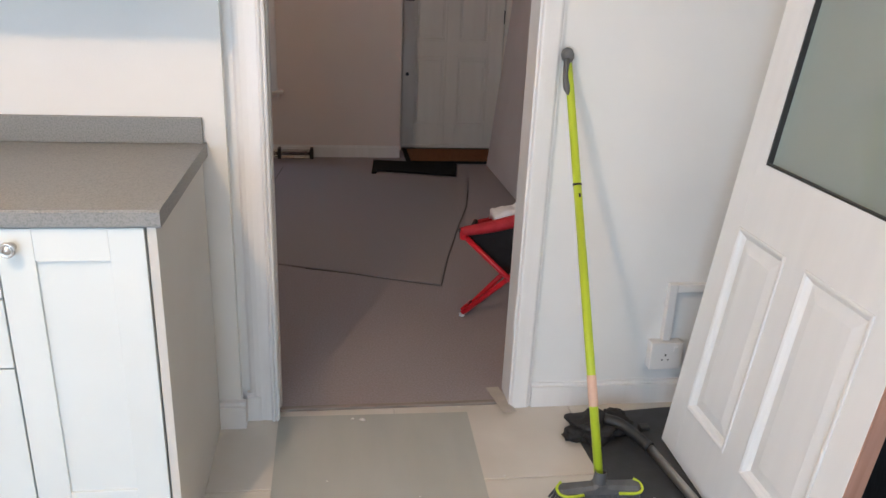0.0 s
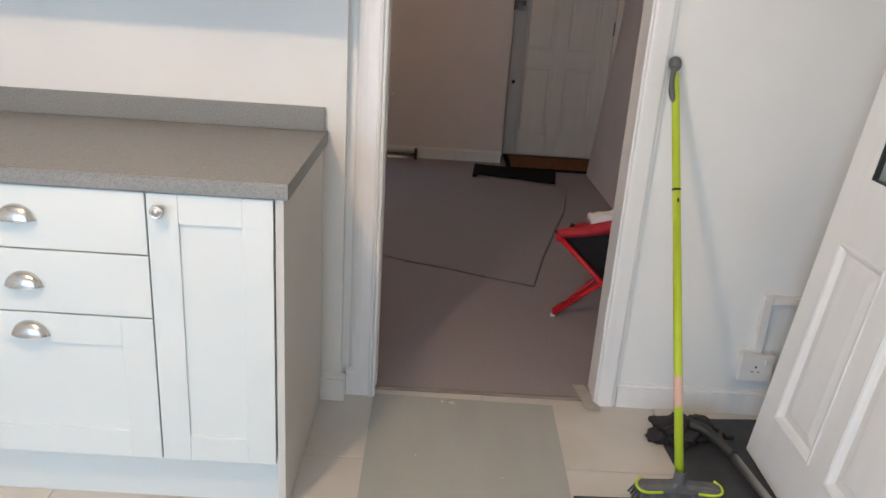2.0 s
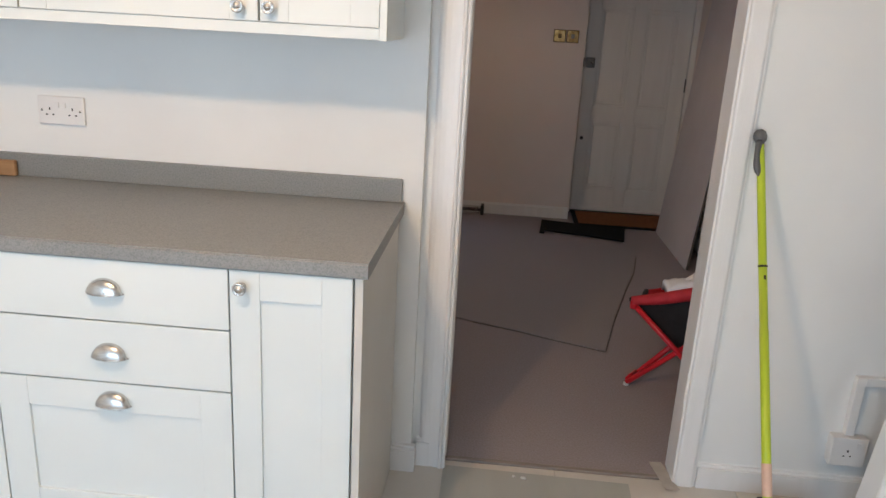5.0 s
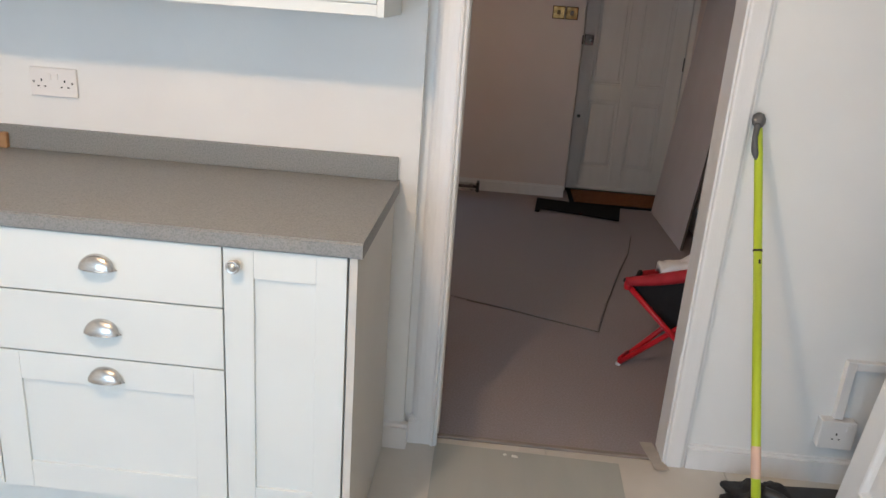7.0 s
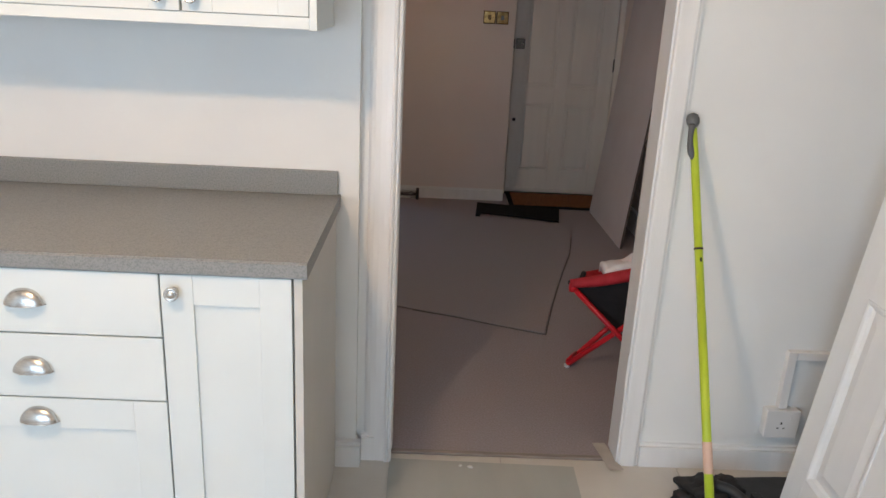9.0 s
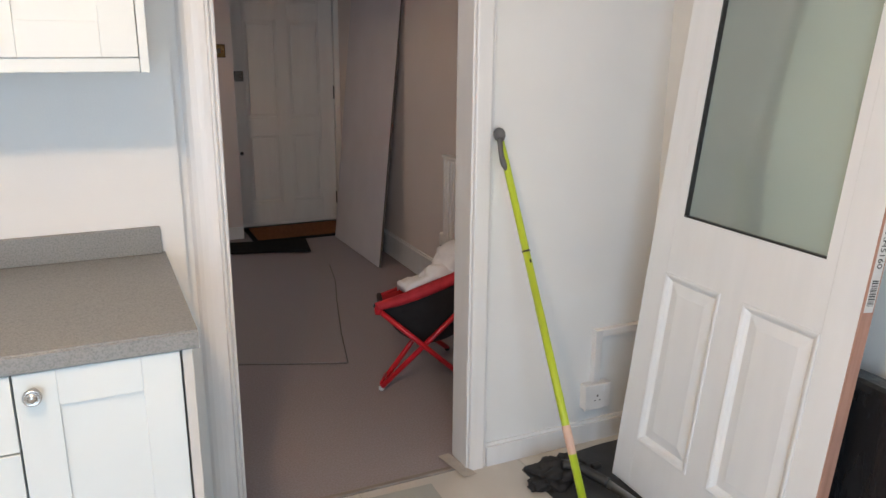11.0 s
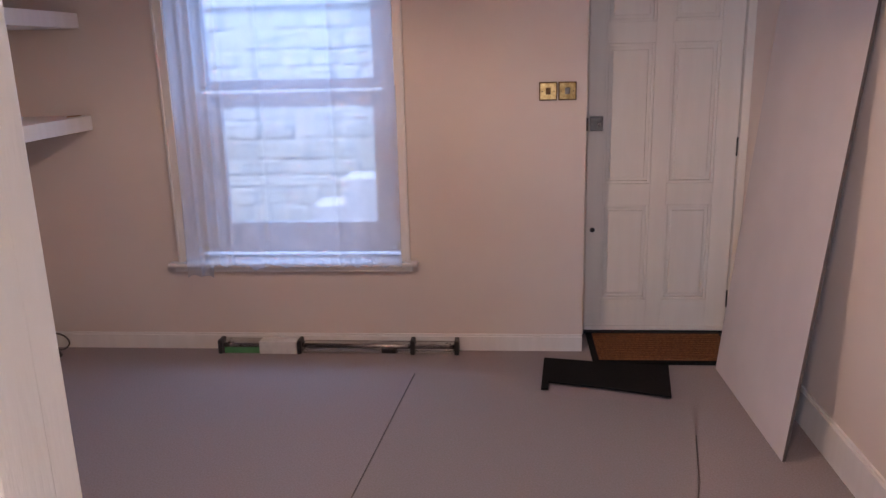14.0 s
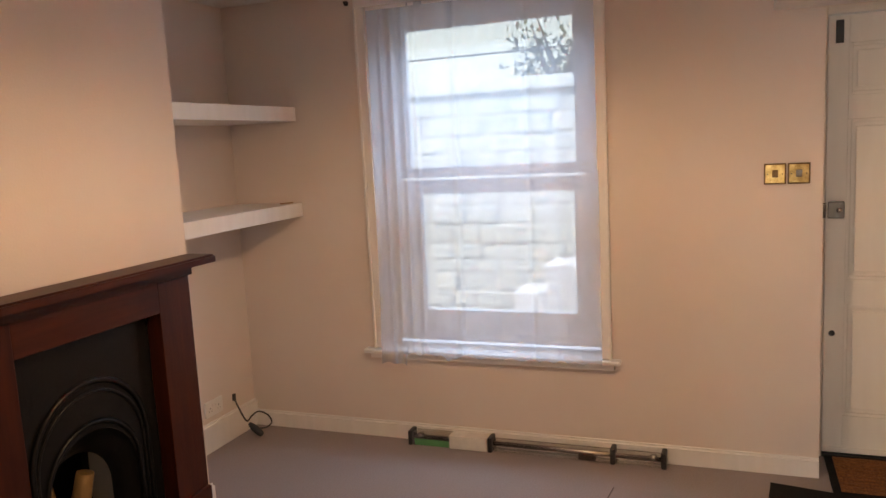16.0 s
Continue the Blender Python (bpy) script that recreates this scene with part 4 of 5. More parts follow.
for x0, x1 in cols:
    for z0, z1 in rws:
        pb = boxes(((x0, YD + 0.005, z0), (x0 + 0.016, YD + 0.0198, z1)), ((x1 - 0.016, YD + 0.005, z0), (x1, YD + 0.0198, z1)),
                   ((x0 + 0.016, YD + 0.005, z0), (x1 - 0.016, YD + 0.0198, z0 + 0.016)), ((x0 + 0.016, YD + 0.005, z1 - 0.016), (x1 - 0.016, YD + 0.0198, z1)), bevel=0.003)
        box(pb, (x0 + 0.034, YD + 0.0105, z0 + 0.034), (x1 - 0.034, YD + 0.0198, z1 - 0.034), 0.004)
        part("panel", pb, M_DOOR, leaf)
part("door_frame", boxes(((0.616, YD - 0.03, 0.0), (0.648, YD + 0.06, 2.10)), ((1.436, YD - 0.03, 0.0), (XR - 0.0005, YD + 0.06, 2.10)), ((0.648, YD - 0.03, 2.055), (1.436, YD + 0.06, 2.0995)), bevel=0.003), M_DOOR, fd)
part("weather_bar", boxes(((0.655, YD - 0.012, 0.018), (1.430, YD - 0.0005, 0.044)), bevel=0.004), M_DOOR, fd)
part("threshold", boxes(((0.648, YD - 0.03, 0.0), (1.436, YD + 0.065, 0.012)), bevel=0.002), M_DARKMETAL, fd)
lt = part("night_latch", boxes(((0.660, YD - 0.028, 1.146), (0.728, YD - 0.0005, 1.222)), bevel=0.004), M_LATCH, fd, "grey metal night latch")
part("latch_knob", lathe([(0, 0), (0.010, 0), (0.012, 0.012), (0.009, 0.017), (0, 0.018)], 16, Matrix.Translation((0.705, YD - 0.028, 1.184)) @ Matrix.Rotation(radians(90), 4, "X")), M_STEEL, lt)
part("keep", boxes(((0.622, YD - 0.050, 1.150), (0.648, YD - 0.0305, 1.218)), bevel=0.003), M_LATCH, fd)
part("key_escutcheon", lathe([(0, 0), (0.014, 0), (0.013, 0.004), (0.005, 0.005), (0, 0.004)], 18, Matrix.Translation((0.687, YD, 0.600)) @ Matrix.Rotation(radians(90), 4, "X")), M_DARKMETAL, fd)
part("bolt", boxes(((0.682, YD - 0.016, 1.93), (0.714, YD - 0.0005, 2.03)), bevel=0.003), M_DARKMETAL, fd, "black iron bolt")
for hz in (0.155, 1.0, 1.80):
    part("hinge", boxes(((1.428, YD - 0.008, hz), (1.440, YD - 0.0004, hz + 0.10)), bevel=0.002), M_DARKMETAL, fd)

cup = thing("meter_cupboard", "white boxed meter cupboard above the front door", "cupboard", (0.9, 5.75, 2.06))
part("box", boxes(((0.415, 5.62, 2.062), (XR - 0.001, WF - 0.001, HL - 0.001)), bevel=0.002), M_GLOSS, cup)
part("front_panel", boxes(((0.419, 5.605, 2.068), (XR - 0.004, 5.6195, 2.312)), bevel=0.003), M_GLOSS, cup)
part("catch", tube([(0.416, 5.625, 2.078), (0.400, 5.62, 2.086), (0.393, 5.615, 2.078)], 0.004, 8), M_DARKMETAL, cup)

for k, (sx, lb) in enumerate(((0.380, "brass blank plate"), (0.475, "brass light switch"))):
    sw = thing("light_switch", "polished brass light switch plate on the wall", "light switch", (sx + 0.045, WF, 1.372), "brass switches")
    part("plate", boxes(((sx, WF - 0.008, 1.327), (sx + 0.090, WF - 0.0005, 1.418)), bevel=0.003), M_BRASSRIM, sw)
    part("inset", boxes(((sx + 0.006, WF - 0.0095, 1.333), (sx + 0.084, WF - 0.0081, 1.412)), bevel=0.0006), M_BRASS, sw)
    part("rocker", boxes(((sx + 0.033, WF - 0.014, 1.357), (sx + 0.057, WF - 0.0096, 1.389)), bevel=0.002), M_BRASSRIM if k == 0 else M_LATCH, sw)
    for q in (sx + 0.015, sx + 0.075):
        part("screw", lathe([(0, 0), (0.003, 0), (0.003, 0.001), (0, 0.0012)], 8, Matrix.Translation((q, WF - 0.0096, 1.372)) @ Matrix.Rotation(radians(90), 4, "X")), M_DARKMETAL, sw)

# ---- fireplace ----
fire = thing("fireplace", "dark mahogany fire surround with a cast iron arched insert", "fireplace", (-1.85, 4.26, 0))
FX = -1.815
CY = 4.243
for s in (-1, 1):
    y0, y1 = sorted((CY + s * 0.325, CY + s * 0.506))
    lg = part("leg", boxes(((-1.8875, y0, 0.205), (FX, y1, 1.105)), bevel=0.003), M_MAHOGANY_V, fire)
    part("plinth_block", boxes(((-1.8875, y0 - 0.006, 0.001), (FX + 0.012, y1 + 0.006, 0.2045)), bevel=0.006), M_MAHOGANY_V, lg)
part("frieze", boxes(((-1.8875, CY - 0.3248, 0.985), (FX - 0.001, CY + 0.3248, 1.105)), bevel=0.002), M_MAHOGANY, fire)
part("bed_mould", slab([(-1.8875, CY - 0.517), (FX + 0.010, CY - 0.517), (FX + 0.010, CY + 0.517), (-1.8875, CY + 0.517)], 1.1055, 1.146, bevel=0.010), M_MAHOGANY, fire)
shelf_bm = slab([(-1.8875, CY - 0.602), (-1.752, CY - 0.602), (-1.738, CY - 0.589), (-1.738, CY + 0.589), (-1.752, CY + 0.602), (-1.8875, CY + 0.602)], 1.1465, 1.178, bevel=0.008)
part("mantel_shelf", shelf_bm, M_MAHOGANY, fire)
part("rear_lining", boxes(((-2.29, CY - 0.323, 0.001), (-2.27, CY + 0.323, 0.955))), M_IRON, fire)
# plate with an arched opening
bm = bmesh.new()
NA = 28
outer, inner = [], []
RI, CZ = 0.205, 0.42
for k in range(NA + 1):
    a = math.pi * k / NA
    inner.append((CY - RI * math.cos(a), CZ + RI * math.sin(a)))
    c, s_ = -math.cos(a), math.sin(a)
    q = min(0.3245 / max(abs(c), 1e-6), (0.984 - CZ) / max(s_, 1e-6))
    outer.append((CY + c * q, CZ + s_ * q))
inner = [(CY - RI, 0.002), *inner, (CY + RI, 0.002)]
outer = [(CY - 0.3245, 0.002), *outer, (CY + 0.3245, 0.002)]
kc = round(NA * math.atan2(0.984 - CZ, 0.3245) / math.pi)
outer[1 + kc], outer[1 + NA - kc] = (CY - 0.3245, 0.984), (CY + 0.3245, 0.984)
for dx in (-1.8862, -1.905):
    vi = [bm.verts.new((dx, y, z)) for y, z in inner]
    vo = [bm.verts.new((dx, y, z)) for y, z in outer]
    for k in range(len(vi) - 1):
        bm.faces.new((vi[k], vi[k + 1], vo[k + 1], vo[k]))
bmesh.ops.recalc_face_normals(bm, faces=bm.faces[:])
part("iron_plate", bm, M_IRON, fire)


def arch_tube(r, cz, x, thick):
    pts = [(x, CY - r, 0.004)] + [(x, CY - r * math.cos(math.pi * k / 24), cz + r * math.sin(math.pi * k / 24)) for k in range(25)] + [(x, CY + r, 0.004)]
    return tube(pts, thick, 8)


part("arch_moulding", arch_tube(0.262, 0.545, -1.882, 0.011), M_IRON, fire)
part("arch_moulding", arch_tube(0.243, 0.525, -1.884, 0.007), M_IRON, fire)
part("arch_moulding", arch_tube(0.215, 0.44, -1.883, 0.010), M_IRON, fire)
# hood: rings that step back into the opening
bm = bmesh.new()
rings = []
for r, cz, x in ((0.207, 0.425, -1.890), (0.196, 0.40, -1.925), (0.182, 0.385, -1.94), (0.172, 0.37, -1.97), (0.165, 0.36, -1.99)):
    rings.append([bm.verts.new((x, CY - r, 0.004))] + [bm.verts.new((x, CY - r * math.cos(math.pi * k / 24), cz + r * math.sin(math.pi * k / 24))) for k in range(25)] + [bm.verts.new((x, CY + r, 0.004))])
for a, c in zip(rings, rings[1:]):
    for k in range(len(a) - 1):
        bm.faces.new((a[k], a[k + 1], c[k + 1], c[k])).smooth = True
part("hood", bm, M_IRON, fire)
part("fire_back", boxes(((-2.25, CY - 0.26, 0.003), (-2.24, CY + 0.26, 0.8))), M_HOLE, fire)
grate = thing("fire_grate", "black iron fire grate holding logs", "fire grate", (-2.08, CY, 0))
for k in range(7):
    part("bar", tube([(-2.0, CY - 0.135 + 0.045 * k, 0.002), (-1.985, CY - 0.135 + 0.045 * k, 0.13), (-1.995, CY - 0.135 + 0.045 * k, 0.17)], 0.006, 8), M_IRON, grate)
part("top_rail", tube([(-1.99, CY - 0.15, 0.15), (-1.98, CY, 0.15), (-1.99, CY + 0.15, 0.15)], 0.007, 8), M_IRON, grate)
part("base", boxes(((-2.22, CY - 0.15, 0.06), (-2.0, CY + 0.15, 0.075)), bevel=0.003), M_IRON, grate)
for (a, b_, r) in (((-2.10, CY + 0.05, 0.12), (-2.05, CY + 0.100, 0.41), 0.036), ((-2.13, CY - 0.10, 0.11), (-2.15, CY + 0.10, 0.13), 0.034), ((-2.07, CY - 0.02, 0.105), (-2.12, CY - 0.03, 0.40), 0.032)):
    pa, pb = Vector(a), Vector(b_)
    whole("log", tube([pa, pa.lerp(pb, 0.3) + Vector((0.004, 0.003, 0)), pa.lerp(pb, 0.7), pb], [r * 0.95, r, r * 0.97, r * 0.9], 12), M_LOG, "split pale firewood log in the grate", "log", "logs in the grate")
whole("hearth", slab([(-1.871, 3.835), (-1.60, 3.835), (-1.60, 4.685), (-1.795, 4.685), (-1.795, 4.569), (-1.871, 4.569)], 0.0, 0.02, bevel=0.002), M_HEARTH, "dark polished slate hearth slab before the fireplace", "hearth")

# ---- alcove ----
for z0 in (1.738, 1.224):
    sh = thing("alcove_shelf", "thick white painted floating shelf in the alcove", "shelf", (-2.16, 5.37, z0), "alcove shelves")
    part("board", boxes(((XL + 0.001, 4.843, z0), (-1.955, WF - 0.002, z0 + 0.074)), bevel=0.002), M_GLOSS, sh)
whole("pencil", tube([(-2.02, 5.78, 1.3015), (-1.99, 5.86, 1.3015)], 0.0035, 6), M_WOODBLOCK, "small wooden pencil on the lower shelf", "pencil")
cable = thing("cable", "black cable with a plug hanging from the wall", "cable", (-2.22, 5.74, 0))
part("wire", tube(smooth_curve([(XL + 0.006, 5.705, 0.215), (XL + 0.03, 5.70, 0.17), (-2.292, 5.685, 0.10), (-2.278, 5.72, 0.118), (-2.27, 5.773, 0.125), (-2.255, 5.835, 0.085),
                               (-2.245, 5.855, 0.035), (-2.247, 5.80, 0.022), (-2.255, 5.72, 0.05), (-2.27, 5.69, 0.085)], 8), 0.0045, 8), M_BLACK, cable)
part("wall_outlet", boxes(((XL, 5.690, 0.205), (XL + 0.012, 5.712, 0.245)), bevel=0.003), M_BLACK, cable)
part("plug", lathe([(0, 0), (0.013, 0), (0.020, 0.02), (0.021, 0.06), (0.014, 0.085), (0.008, 0.10), (0, 0.10)], 12,
                   look((-2.200, 5.694, 0.022), (-2.278, 5.683, 0.090)) @ Matrix.Rotation(radians(180), 4, "X")), M_BLACK, cable, "black rubber plug")

als = thing("double_socket", "white plastic double power socket low on the alcove wall", "power socket", (XL, 5.52, 0.23))
part("plate", boxes(((XL + 0.0005, 5.447, 0.188), (XL + 0.012, 5.593, 0.274)), bevel=0.003), M_PLASTIC, als)
for sy in (5.484, 5.556):
    part("pin_holes", boxes(((XL + 0.0118, sy - 0.002, 0.232), (XL + 0.0125, sy + 0.002, 0.240)), ((XL + 0.0118, sy - 0.0135, 0.216), (XL + 0.0125, sy - 0.0075, 0.220)),
                            ((XL + 0.0118, sy + 0.0075, 0.216), (XL + 0.0125, sy + 0.0135, 0.220))), M_HOLE, als)
for sy in (5.509, 5.531):
    part("switch", boxes(((XL + 0.0115, sy - 0.006, 0.238), (XL + 0.015, sy + 0.006, 0.256)), bevel=0.0015), M_PLASTIC, als)

# ---- pendant lamp ----
PX, PY = -0.378, 4.18
pend = thing("pendant_lamp", "red drum shade pendant lamp, lit", "pendant lamp", (PX, PY, HL))
bm = lathe([(0.173, 2.015), (0.173, 2.149)], 64, Matrix.Translation((PX, PY, 0)))
part("shade", bm, M_SHADE, pend, "red fabric drum shade")
part("shade_lining", lathe([(0.1715, 2.016), (0.1715, 2.148)], 64, Matrix.Translation((PX, PY, 0))), M_SHADEIN, pend)
part("rim", tube([(PX + 0.173 * math.cos(2 * math.pi * k / 64), PY + 0.173 * math.sin(2 * math.pi * k / 64), 2.015) for k in range(65)], 0.0022, 6), M_SHADE, pend)
part("rim", tube([(PX + 0.173 * math.cos(2 * math.pi * k / 64), PY + 0.173 * math.sin(2 * math.pi * k / 64), 2.149) for k in range(65)], 0.0022, 6), M_SHADE, pend)
part("shade_seam", slab([(PX + 0.1736 * math.cos(a), PY + 0.1736 * math.sin(a)) for a in (-0.92, -0.94, -0.96)] + [(PX + 0.174 * math.cos(a), PY + 0.174 * math.sin(a)) for a in (-0.96, -0.94, -0.92)], 2.017, 2.147), M_SHADE, pend)
part("flex", tube([(PX, PY, 2.158), (PX, PY, HL - 0.03)], 0.0035, 8), M_PLASTIC, pend)
part("ceiling_rose", lathe([(0, HL), (0.05, HL), (0.046, HL - 0.018), (0.014, HL - 0.03), (0, HL - 0.03)], 24, Matrix.Translation((PX, PY, 0))), M_PLASTIC, pend)
part("lamp_holder", lathe([(0, 2.158), (0.012, 2.158), (0.018, 2.151), (0.018, 2.097), (0, 2.097)], 16, Matrix.Translation((PX, PY, 0))), M_PLASTIC, pend)
bulb = part("bulb", lathe([(0, 2.096), (0.012, 2.096), (0.014, 2.087), (0.027, 2.067), (0.030, 2.047), (0.026, 2.028), (0.014, 2.016), (0, 2.013)], 20, Matrix.Translation((PX, PY, 0))), M_BULB, pend, "glowing bulb")
bulb.visible_shadow = False
for a in (0, 2.094, 4.189):
    part("spider_arm", tube([(PX + 0.018 * math.cos(a), PY + 0.018 * math.sin(a), 2.146), (PX + 0.174 * math.cos(a), PY + 0.174 * math.sin(a), 2.147)], 0.0016, 6), M_STEEL, pend)

# ---- right-hand wall ----
rad = thing("radiator", "white ribbed panel radiator on the wall", "radiator", (1.41, 3.5, 0.24))
R0, R1 = 3.02, 4.012
bm = bmesh.new()
NR = 208
prev = None
for k in range(NR + 1):
    y = R0 + (R1 - R0) * k / NR
    ph = (k % 8) / 8
    off = 0.010 if 1 / 8 <= ph <= 4 / 8 else 0.0
    edge = min(k, NR - k) < 5
    x = 1.398 - (0.0 if edge else off)
    cur = [bm.verts.new((1.398, y, 0.262)), bm.verts.new((x, y, 0.292)), bm.verts.new((x, y, 0.80)), bm.verts.new((1.398, y, 0.835))]
    if prev:
        for a in range(3):
            bm.faces.new((prev[a], cur[a], cur[a + 1], prev[a + 1]))
    prev = cur
bmesh.ops.recalc_face_normals(bm, faces=bm.faces[:])
part("ribbed_panel", bm, M_GLOSS, rad)
part("casing", boxes(((1.3985, R0, 0.262), (1.435, R1, 0.835)), bevel=0.003), M_GLOSS, rad)
part("top_grille", boxes(((1.388, R0 - 0.004, 0.8355), (1.438, R1 + 0.004, 0.853)), bevel=0.005), M_GLOSS, rad)
for by in (3.15, 3.9):
    part("bracket", boxes(((1.4355, by, 0.4), (1.4595, by + 0.04, 0.7))), M_GLOSS, rad)
part("valve", lathe([(0, 0), (0.018, 0), (0.021, 0.008), (0.021, 0.060), (0.016, 0.070), (0, 0.072)], 16, Matrix.Translation((1.415, 4.046, 0.325))), M_PLASTIC, rad, "white radiator valve")
part("valve_body", lathe([(0, 0), (0.013, 0), (0.016, 0.008), (0.016, 0.040), (0.012, 0.046), (0, 0.046)], 14, Matrix.Translation((1.415, 4.046, 0.278))), M_DARKMETAL, rad)
part("valve_tail", tube([(1.415, 4.0125, 0.298), (1.415, 4.034, 0.298)], 0.009, 10), M_STEEL, rad)
part("pipe", tube(smooth_curve([(1.415, 4.046, 0.280), (1.415, 4.046, 0.20), (1.418, 4.030, 0.10), (1.420, 4.015, 0.002)], 5), 0.0075, 10), M_GLOSS, rad)

board = thing("plasterboard", "grey plasterboard sheet leaning on the wall", "plasterboard",
              turn=Matrix.Translation((1.283, 4.763, 0.001)) @ Matrix.Rotation(math.atan2(0.176, 1.79), 4, "Y") @ Matrix.Rotation(radians(1.6), 4, "Z"))
part("sheet", boxes(((0.0, 0.0, 0.0), (0.0125, 0.90, 1.80)), bevel=0.001), M_BOARD, board)
part("near_edge", boxes(((0.0005, -0.0012, 0.002), (0.012, -0.0002, 1.798))), M_BOARDEDGE, board, "dark taped edge")


# ---- folding chair with a sheet on it ----
chair = thing("folding_chair", "small red folding chair with a black sling seat", "chair", (0.95, 3.17, 0))
near = smooth_curve([(0.628, 3.035, 0.392), (0.78, 3.02, 0.425), (0.995, 2.995, 0.495), (1.25, 2.97, 0.60)], 8)
far = smooth_curve([(0.735, 3.29, 0.345), (0.88, 3.33, 0.365), (1.05, 3.37, 0.415), (1.29, 3.41, 0.50)], 8)


def sling(sink, lift):
    b = bmesh.new()
    g = []
    for i, (a, c) in enumerate(zip(near, far)):
        u = i / (len(near) - 1)
        row = []
        for j in range(17):
            v = j / 16
            p = a.lerp(c, v)
            sag = (1 - abs(2 * v - 1) ** 2.6) * (0.012 + sink * math.sin(math.pi * min(0.62, 0.72 * u)))
            p = p + Vector((0, 0, lift - sag + 0.008 * noise.noise(p * 14)))
            row.append(b.verts.new(p))
        g.append(row)
    for i in range(len(g) - 1):
        for j in range(16):
            b.faces.new((g[i][j], g[i + 1][j], g[i + 1][j + 1], g[i][j + 1])).smooth = True
    return b


near, far = [p + Vector((0.012, 0, 0)) for p in near], [p + Vector((0.012, 0, 0)) for p in far]
part("seat_lining", sling(0.15, 0.0), M_REDCLOTH, chair, "red nylon seat lining")
part("seat_sling", sling(0.30, -0.014), M_BLACKCLOTH, chair, "black nylon sling")
hem = [p + Vector((0, 0, -0.006)) for p in near]
bm = tube(hem, [0.019 + 0.008 * math.sin(math.pi * k / (len(hem) - 1)) for k in range(len(hem))], 10)
part("padded_hem", bm, M_REDCLOTH, chair)
part("padded_hem", tube([p + Vector((0, 0, -0.004)) for p in far], 0.010, 10), M_REDCLOTH, chair)
part("front_hem", tube(smooth_curve([near[0], near[0].lerp(far[0], 0.5) + Vector((0.01, 0, -0.02)), far[0]], 6), 0.012, 8), M_BLACKCLOTH, chair)
part("back_hem", tube(smooth_curve([near[-1], near[-1].lerp(far[-1], 0.5) + Vector((0.02, 0, 0.01)), far[-1]], 6), 0.014, 8), M_REDCLOTH, chair)
for a, c in (((0.657, 3.035, 0.365), (1.037, 2.965, 0.012)), ((0.664, 3.045, 0.012), (1.212, 2.975, 0.505)), ((0.747, 3.27, 0.32), (1.112, 3.33, 0.012)), ((0.712, 3.125, 0.012), (1.272, 3.385, 0.44))):
    lg = part("leg", tube([a, c], 0.0118, 12), M_RED, chair)
    foot = a if a[2] < 0.1 else c
    part("foot_cap", lathe([(0, 0), (0.0122, 0), (0.0126, 0.006), (0.0122, 0.012)], 12, Matrix.Translation((foot[0], foot[1], 0.0005))), M_PLASTIC if foot[0] < 0.7 else M_BLACK, lg)
part("corner_joint", lathe([(0, -0.02), (0.016, -0.018), (0.018, 0), (0.016, 0.018), (0, 0.02)], 12, Matrix.Translation((0.652, 3.036, 0.372))), M_RED, chair)
part("brace", tube([(0.664, 3.045, 0.03), (0.712, 3.125, 0.03)], 0.008, 8), M_RED, chair)
bm = crumpled((1.090, 3.11, 0.505), (0.150, 0.100, 0.118), 2.4, 0.22, 0.3, 5)
merge(bm, crumpled((0.965, 3.085, 0.470), (0.10, 0.070, 0.055), 8.1, 0.2, 0.5, 4))
flap = bmesh.new()
rows_f = []
for i in range(15):
    u = i / 14
    row = []
    for j in range(9):
        v = j / 8
        p = Vector((0.778 + 0.235 * u, 3.030 + 0.115 * v, 0.452 + 0.055 * u + 0.012 * math.sin(3.2 * v + 2 * u) + 0.010 * noise.noise(Vector((6 * u, 5 * v, 1.7)))))
        row.append((flap.verts.new(p), flap.verts.new(p - Vector((0, 0, 0.040 * (1 - 0.3 * u))))))
    rows_f.append(row)
for i in range(14):
    for j in range(8):
        a, c, d, e = rows_f[i][j], rows_f[i + 1][j], rows_f[i + 1][j + 1], rows_f[i][j + 1]
        flap.faces.new((a[0], c[0], d[0], e[0])).smooth = True
        flap.faces.new((a[1], e[1], d[1], c[1])).smooth = True
    for j, k in ((0, 1), (8, -1)):
        a, c = rows_f[i][j], rows_f[i + 1][j]
        flap.faces.new((a[0], a[1], c[1], c[0]) if k > 0 else (a[0], c[0], c[1], a[1])).smooth = True
for i, k in ((0, 1), (14, -1)):
    for j in range(8):
        a, c = rows_f[i][j], rows_f[i][j + 1]
        flap.faces.new((a[0], c[0], c[1], a[1]) if k > 0 else (a[0], a[1], c[1], c[0])).smooth = True
bmesh.ops.recalc_face_normals(flap, faces=flap.faces[:])
merge(bm, flap)
whole("white_sheet", bm, M_WHITECLOTH, "crumpled white cotton sheet on the folding chair", "sheet")

